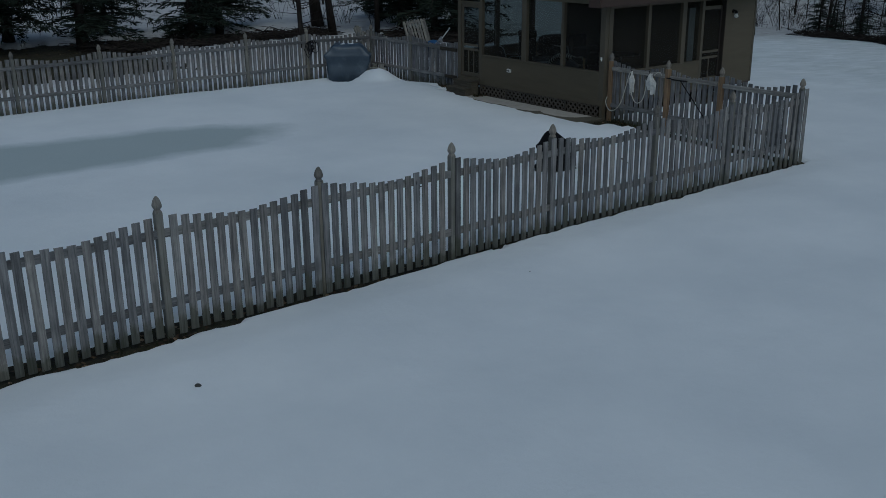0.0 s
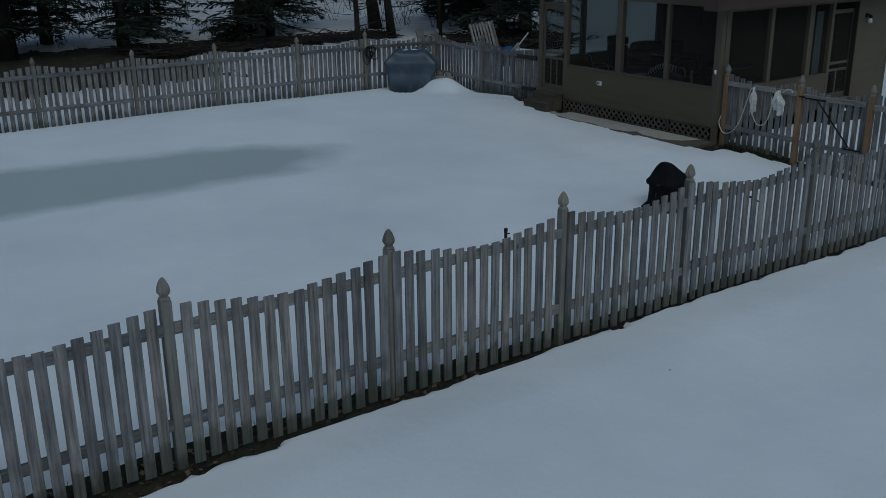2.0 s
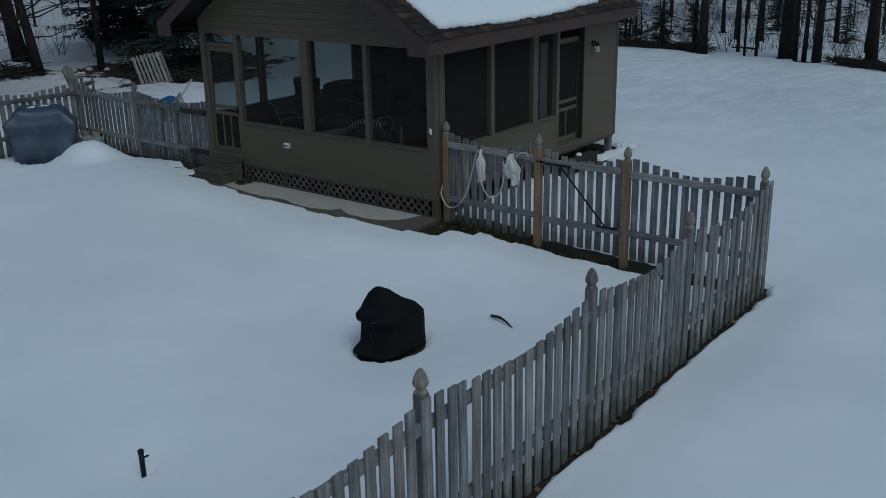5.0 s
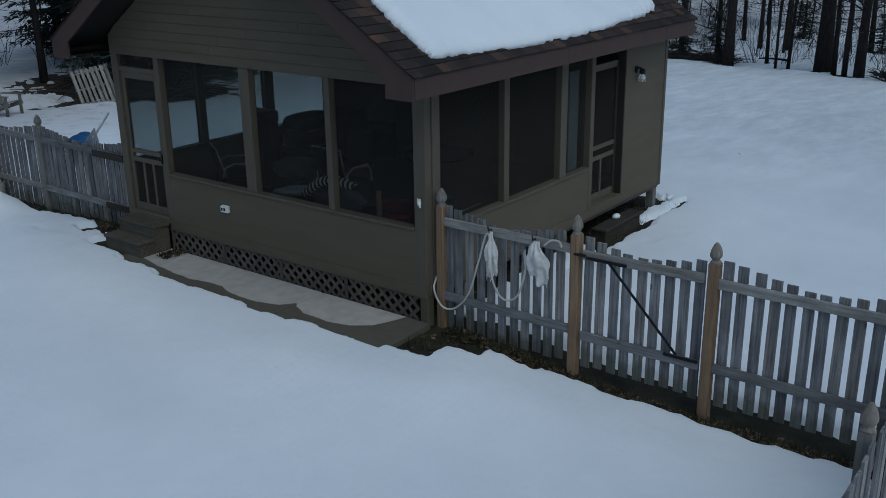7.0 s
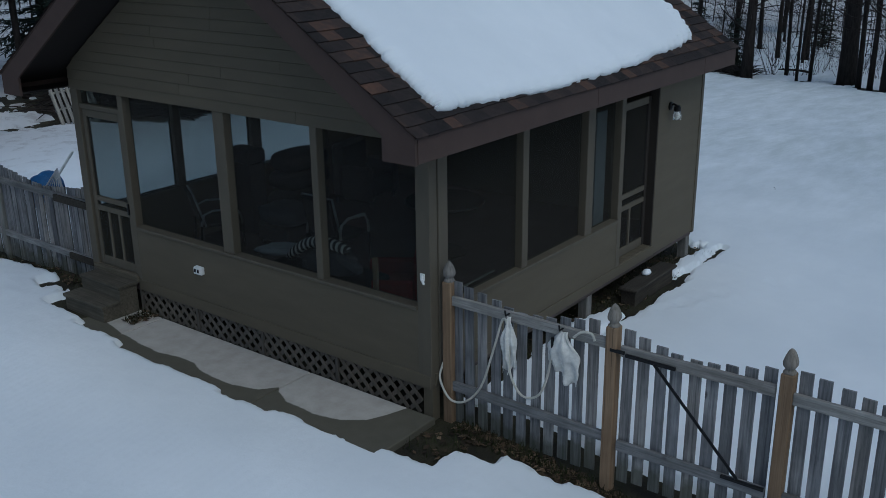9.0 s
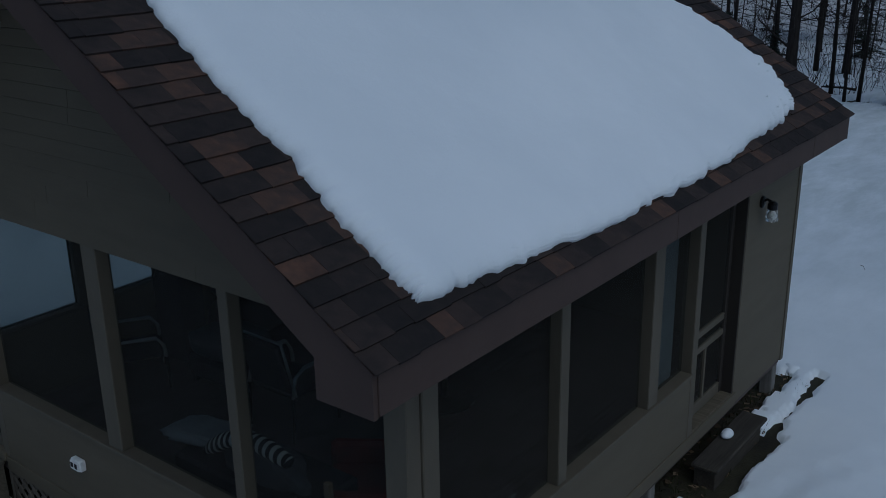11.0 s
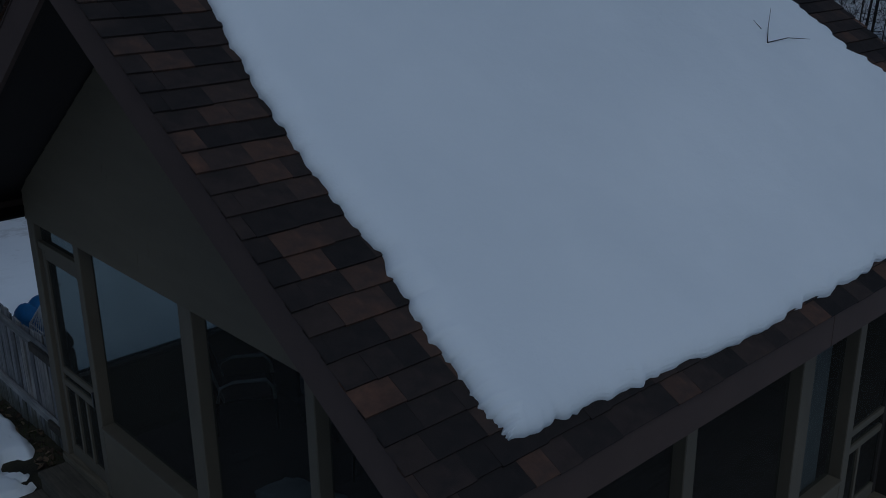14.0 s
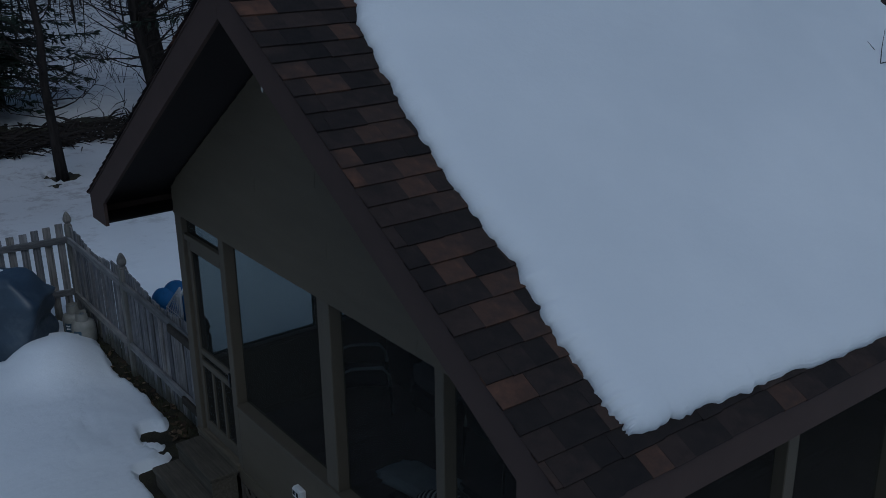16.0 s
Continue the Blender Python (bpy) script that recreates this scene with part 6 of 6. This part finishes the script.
wl = thing("wall_lamp", (22.45, HY0, 2.42), "black wall lamp with clear glass shade, unlit", "lamp")
part("back_plate", lathe(bmesh.new(), [(0.0, 0), (0.055, 0.0), (0.055, 0.02), (0.02, 0.03)], (0, 0, 0), 16), BLACKMETAL, wl)
wl.children[0].matrix_local = pose(0, 0, 0.0, 90)
bpy.context.view_layer.update()
wl.children[0].data.transform(Matrix.Translation(Vector((22.45, HY0, 2.42))))
part("arm", tube(bmesh.new(), [(22.45, HY0, 2.42), (22.45, HY0 - 0.05, 2.45), (22.45, HY0 - 0.09, 2.43)], 0.014, 8), BLACKMETAL, wl)
part("socket", lathe(bmesh.new(), [(0.03, -0.06), (0.045, -0.05), (0.045, 0.0), (0.02, 0.02)], (22.45, HY0 - 0.10, 2.42), 14), BLACKMETAL, wl)
part("shade", lathe(bmesh.new(), [(0.052, -0.12), (0.056, -0.095), (0.045, -0.025), (0.038, 0.0)], (22.45, HY0 - 0.10, 2.38), 18), GLASS, wl, "clear glass shade", True)
part("bulb", lathe(bmesh.new(), [(0.008, -0.11), (0.028, -0.09), (0.03, -0.07), (0.014, -0.03), (0.014, 0.0)], (22.45, HY0 - 0.10, 2.38), 12), WHITEPLASTIC, wl, "white unlit bulb", True)


# ---------------------------------------------------------------- furniture inside the porch
def tube_chair(x, y, rot, fabric, lab, tall=1.0):
    t = thing("porch_chair", (x, y, FLOOR), lab, "chair", "porch furniture")
    t.rotation_euler = (0, 0, rot)
    t.scale = (1, 1, tall)

    def loc(name, bm, mat, smooth=False):
        o = new(name, link_bm(name, bm, mat, smooth))
        o.parent = t
    for s in (-1, 1):
        arm = [(s * 0.28, -0.27, 0.40), (s * 0.28, -0.26, 0.54), (s * 0.28, -0.2, 0.64), (s * 0.28, 0.1, 0.66), (s * 0.28, 0.22, 0.60), (s * 0.28, 0.26, 0.42)]
        loc("arm_frame", tube(bmesh.new(), arm, 0.016, 8), STEEL, True)
        loc("leg", tube(bmesh.new(), [(s * 0.28, -0.28, 0.0), (s * 0.28, -0.27, 0.40)], 0.015, 8), BLACKMETAL, True)
        loc("leg", tube(bmesh.new(), [(s * 0.28, 0.28, 0.0), (s * 0.28, 0.26, 0.42)], 0.015, 8), BLACKMETAL, True)
        loc("arm_pad", boxes((s * 0.28 - 0.025, s * 0.28 + 0.025, -0.2, 0.12, 0.645, 0.665), bevel=0.008), PALECLOTH)
    loc("back_frame", tube(bmesh.new(), [(-0.25, 0.2, 0.4), (-0.25, 0.33, 0.95), (0.25, 0.33, 0.95), (0.25, 0.2, 0.4)], 0.014, 8), STEEL, True)
    bm = bmesh.new()
    box(bm, -0.26, 0.26, -0.25, 0.24, 0.38, 0.44, 0.02)
    loc("seat", bm, fabric)
    bm = bmesh.new()
    box(bm, -0.24, 0.24, -0.03, 0.03, 0.0, 0.5, 0.02, pose(0, 0.24, 0.45, -13))
    loc("backrest", bm, fabric)


tube_chair(19.15, 20.72, radians(60), DARKCLOTH, "steel tube chair with dark seat inside the porch", 0.82)
tube_chair(19.5, 18.85, radians(90), DARKCLOTH, "steel tube chair with dark seat beside the lounger")


def pad(name, centre, half, mat, parent, tilt=(0, 0, 0), lump=0.08, label=""):
    """A stuffed cushion: a swollen block with soft dents."""
    bm = bmesh.new()
    bmesh.ops.create_uvsphere(bm, u_segments=22, v_segments=12, radius=1)
    turn = Euler(tilt).to_matrix()
    for v in bm.verts:
        c = v.co.copy()
        q = Vector([math.copysign(abs(c[k]) ** 0.45, c[k]) * half[k] for k in range(3)])
        q *= 1 + 1.6 * lump * noise.noise(c * 2.1 + Vector(centre))
        v.co = turn @ q + Vector(centre)
    if parent is None:
        return bm
    return part(name, bm, mat, parent, label, True)


def lounge_chair():
    t = thing("lounge_chair", (18.3, 17.8, FLOOR), "dark lounge chair with pale pads and a striped bolster", "chair")
    part("seat", boxes((18.05, 18.65, 17.25, 18.65, FLOOR + 0.22, FLOOR + 0.46), bevel=0.03), DARKCLOTH, t)
    for x in (18.1, 18.6):
        for y in (17.3, 18.6):
            part("leg", boxes((x - 0.02, x + 0.02, y - 0.02, y + 0.02, FLOOR, FLOOR + 0.219)), BLACKMETAL, t)
    pad("pillow", (18.16, 17.72, 1.22), (0.12, 0.36, 0.13), GREYPAD, t, (0, 0.2, 0), 0.14, "pale grey pillow")
    pad("pad", (18.22, 18.38, 1.20), (0.20, 0.34, 0.045), PALECLOTH, t, (-0.12, 0.1, 0.1), 0.25, "pale folded blanket")
    pad("pad", (18.02, 17.27, 1.32), (0.05, 0.17, 0.045), GREYPAD, t, (0.35, 0, 0), 0.1)
    ctrl = [(18.02, 18.16, 1.22), (18.0, 18.05, 1.30), (17.99, 17.93, 1.385), (17.98, 17.80, 1.455), (17.98, 17.66, 1.495), (17.98, 17.52, 1.505), (17.98, 17.38, 1.49), (17.98, 17.24, 1.465)]
    bm = tube(bmesh.new(), ctrl, [0.035, 0.055, 0.058, 0.06, 0.06, 0.06, 0.058, 0.045], 14)
    part("bolster", bm, STRIPE, t, "black and white striped bolster", True)


lounge_chair()

ot = thing("footstool", (19.75, 20.0, FLOOR), "low dark footstool carrying a pale cushion", "footstool")
part("body", boxes((19.45, 20.05, 19.7, 20.3, FLOOR + 0.06, FLOOR + 0.30), bevel=0.03), DARKCLOTH, ot)
for x in (19.5, 20.0):
    for y in (19.75, 20.25):
        part("leg", boxes((x - 0.02, x + 0.02, y - 0.02, y + 0.02, FLOOR, FLOOR + 0.059)), BLACKMETAL, ot)
whole("cushion", pad("cushion", (19.75, 20.0, FLOOR + 0.40), (0.30, 0.34, 0.11), None, None), GREYPAD, "pale grey seat cushion lying on a footstool", "cushion", smooth=True, base=(19.75, 20.0, FLOOR + 0.29))

st = whole("wooden_stake", boxes((17.90, 17.945, 16.80, 16.85, FLOOR, 1.50), bevel=0.006), NEWPOST, "brown wooden stake standing inside the porch window", "stake", base=(17.92, 16.82, FLOOR))


def armchair(x, y, rot, mat, lab, tall=1.0):
    t = thing("armchair", (x, y, FLOOR), lab, "chair", "porch furniture")
    t.rotation_euler = (0, 0, rot)
    t.scale = (1, 1, tall)

    def loc(name, bm):
        o = new(name, link_bm(name, bm, mat))
        o.parent = t
    loc("seat", boxes((-0.3, 0.3, -0.32, 0.2, 0.12, 0.42), bevel=0.04))
    loc("backrest", boxes((-0.38, 0.38, 0.205, 0.40, 0.10, 0.92), bevel=0.05))
    loc("armrest", boxes((-0.42, -0.302, -0.34, 0.2, 0.08, 0.62), bevel=0.04))
    loc("armrest", boxes((0.302, 0.42, -0.34, 0.2, 0.08, 0.62), bevel=0.04))
    for sx in (-0.33, 0.33):
        for sy in (-0.27, 0.33):
            loc("leg", boxes((sx - 0.02, sx + 0.02, sy - 0.02, sy + 0.02, 0.0, 0.1)))


armchair(18.8, 17.3, radians(215), REDCLOTH, "low red fabric armchair inside the porch", 0.74)
armchair(21.9, 20.5, radians(10), DARKCLOTH, "dark upholstered armchair in the back corner")

tb = thing("side_table", (20.3, 20.75, FLOOR), "tall dark cabinet standing between two porch windows", "cabinet", "porch furniture")
part("body", boxes((19.66, 19.94, 20.60, 21.05, FLOOR, 1.55), bevel=0.01), DARKCLOTH, tb)
part("lid", boxes((19.64, 19.96, 20.58, 21.07, 1.552, 1.74), bevel=0.03), DARKCLOTH, tb)
for zc, wx, hz in ((0.80, 0.50, 0.24), (1.16, 0.48, 0.15), (1.42, 0.44, 0.14)):
    bm = bmesh.new()
    bmesh.ops.create_uvsphere(bm, u_segments=18, v_segments=10, radius=1)
    for v in bm.verts:
        c = v.co
        v.co = Vector((math.copysign(abs(c.x) ** 0.6, c.x) * wx, math.copysign(abs(c.y) ** 0.6, c.y) * 0.28, math.copysign(abs(c.z) ** 0.7, c.z) * hz)) * (1 + 0.07 * noise.noise(c * 2.5 + Vector((zc * 7, 0, 0))))
        v.co += Vector((20.68 + 0.1 * (zc - 1), 20.72, zc))
    whole("cushion", bm, DARKCLOTH, "large dark cushion in a heap by the window", "cushion", "heaped cushions", smooth=True, base=(20.68, 20.72, zc - hz))
tt = thing("round_table", (20.6, 18.0, FLOOR), "round dark table in the middle of the porch", "table", "porch furniture")
part("tabletop", lathe(bmesh.new(), [(0.50, 0), (0.52, 0.01), (0.52, 0.03), (0.50, 0.04)], (20.6, 18.0, FLOOR + 0.68), 28), DARKCLOTH, tt)
part("pedestal", tube(bmesh.new(), [(20.6, 18.0, FLOOR + 0.03), (20.6, 18.0, FLOOR + 0.68)], 0.04, 10), BLACKMETAL, tt)
part("foot", lathe(bmesh.new(), [(0.28, 0), (0.28, 0.02), (0.05, 0.05)], (20.6, 18.0, FLOOR), 18), BLACKMETAL, tt)

bm = bmesh.new()
prism(bm, [(19.21, 4.33), (19.235, 4.30), (19.25, 4.22), (19.235, 4.20), (19.215, 4.26)], "x", HX0 - 0.026, HX0 - 0.018)
whole("paint_fleck", bm, WHITEPLASTIC, "small white fleck stuck on the gable boards", "fleck", base=(HX0 - 0.02, 19.23, 4.26))

# flat pale panel added in place of daylight showing through the narrow window
cu = thing("rolled_blind", (20.92, HY0 + 0.16, 1.3), "narrow grey panel standing in for daylight beside the porch post", "blind")
part("cloth", boxes((20.80, 21.04, HY0 + 0.13, HY0 + 0.15, 1.20, 2.58), bevel=0.004), DAYPANEL, cu)
bm = tube(bmesh.new(), [(17.9, HY0 + 0.16, 1.275), (18.35, HY0 + 0.16, 1.275), (18.8, HY0 + 0.17, 1.275)], 0.012, 8)
whole("wooden_rod", bm, PALLETWOOD, "thin pale rod lying on the inner window sill", "rod", base=(18.35, HY0 + 0.16, 1.275))
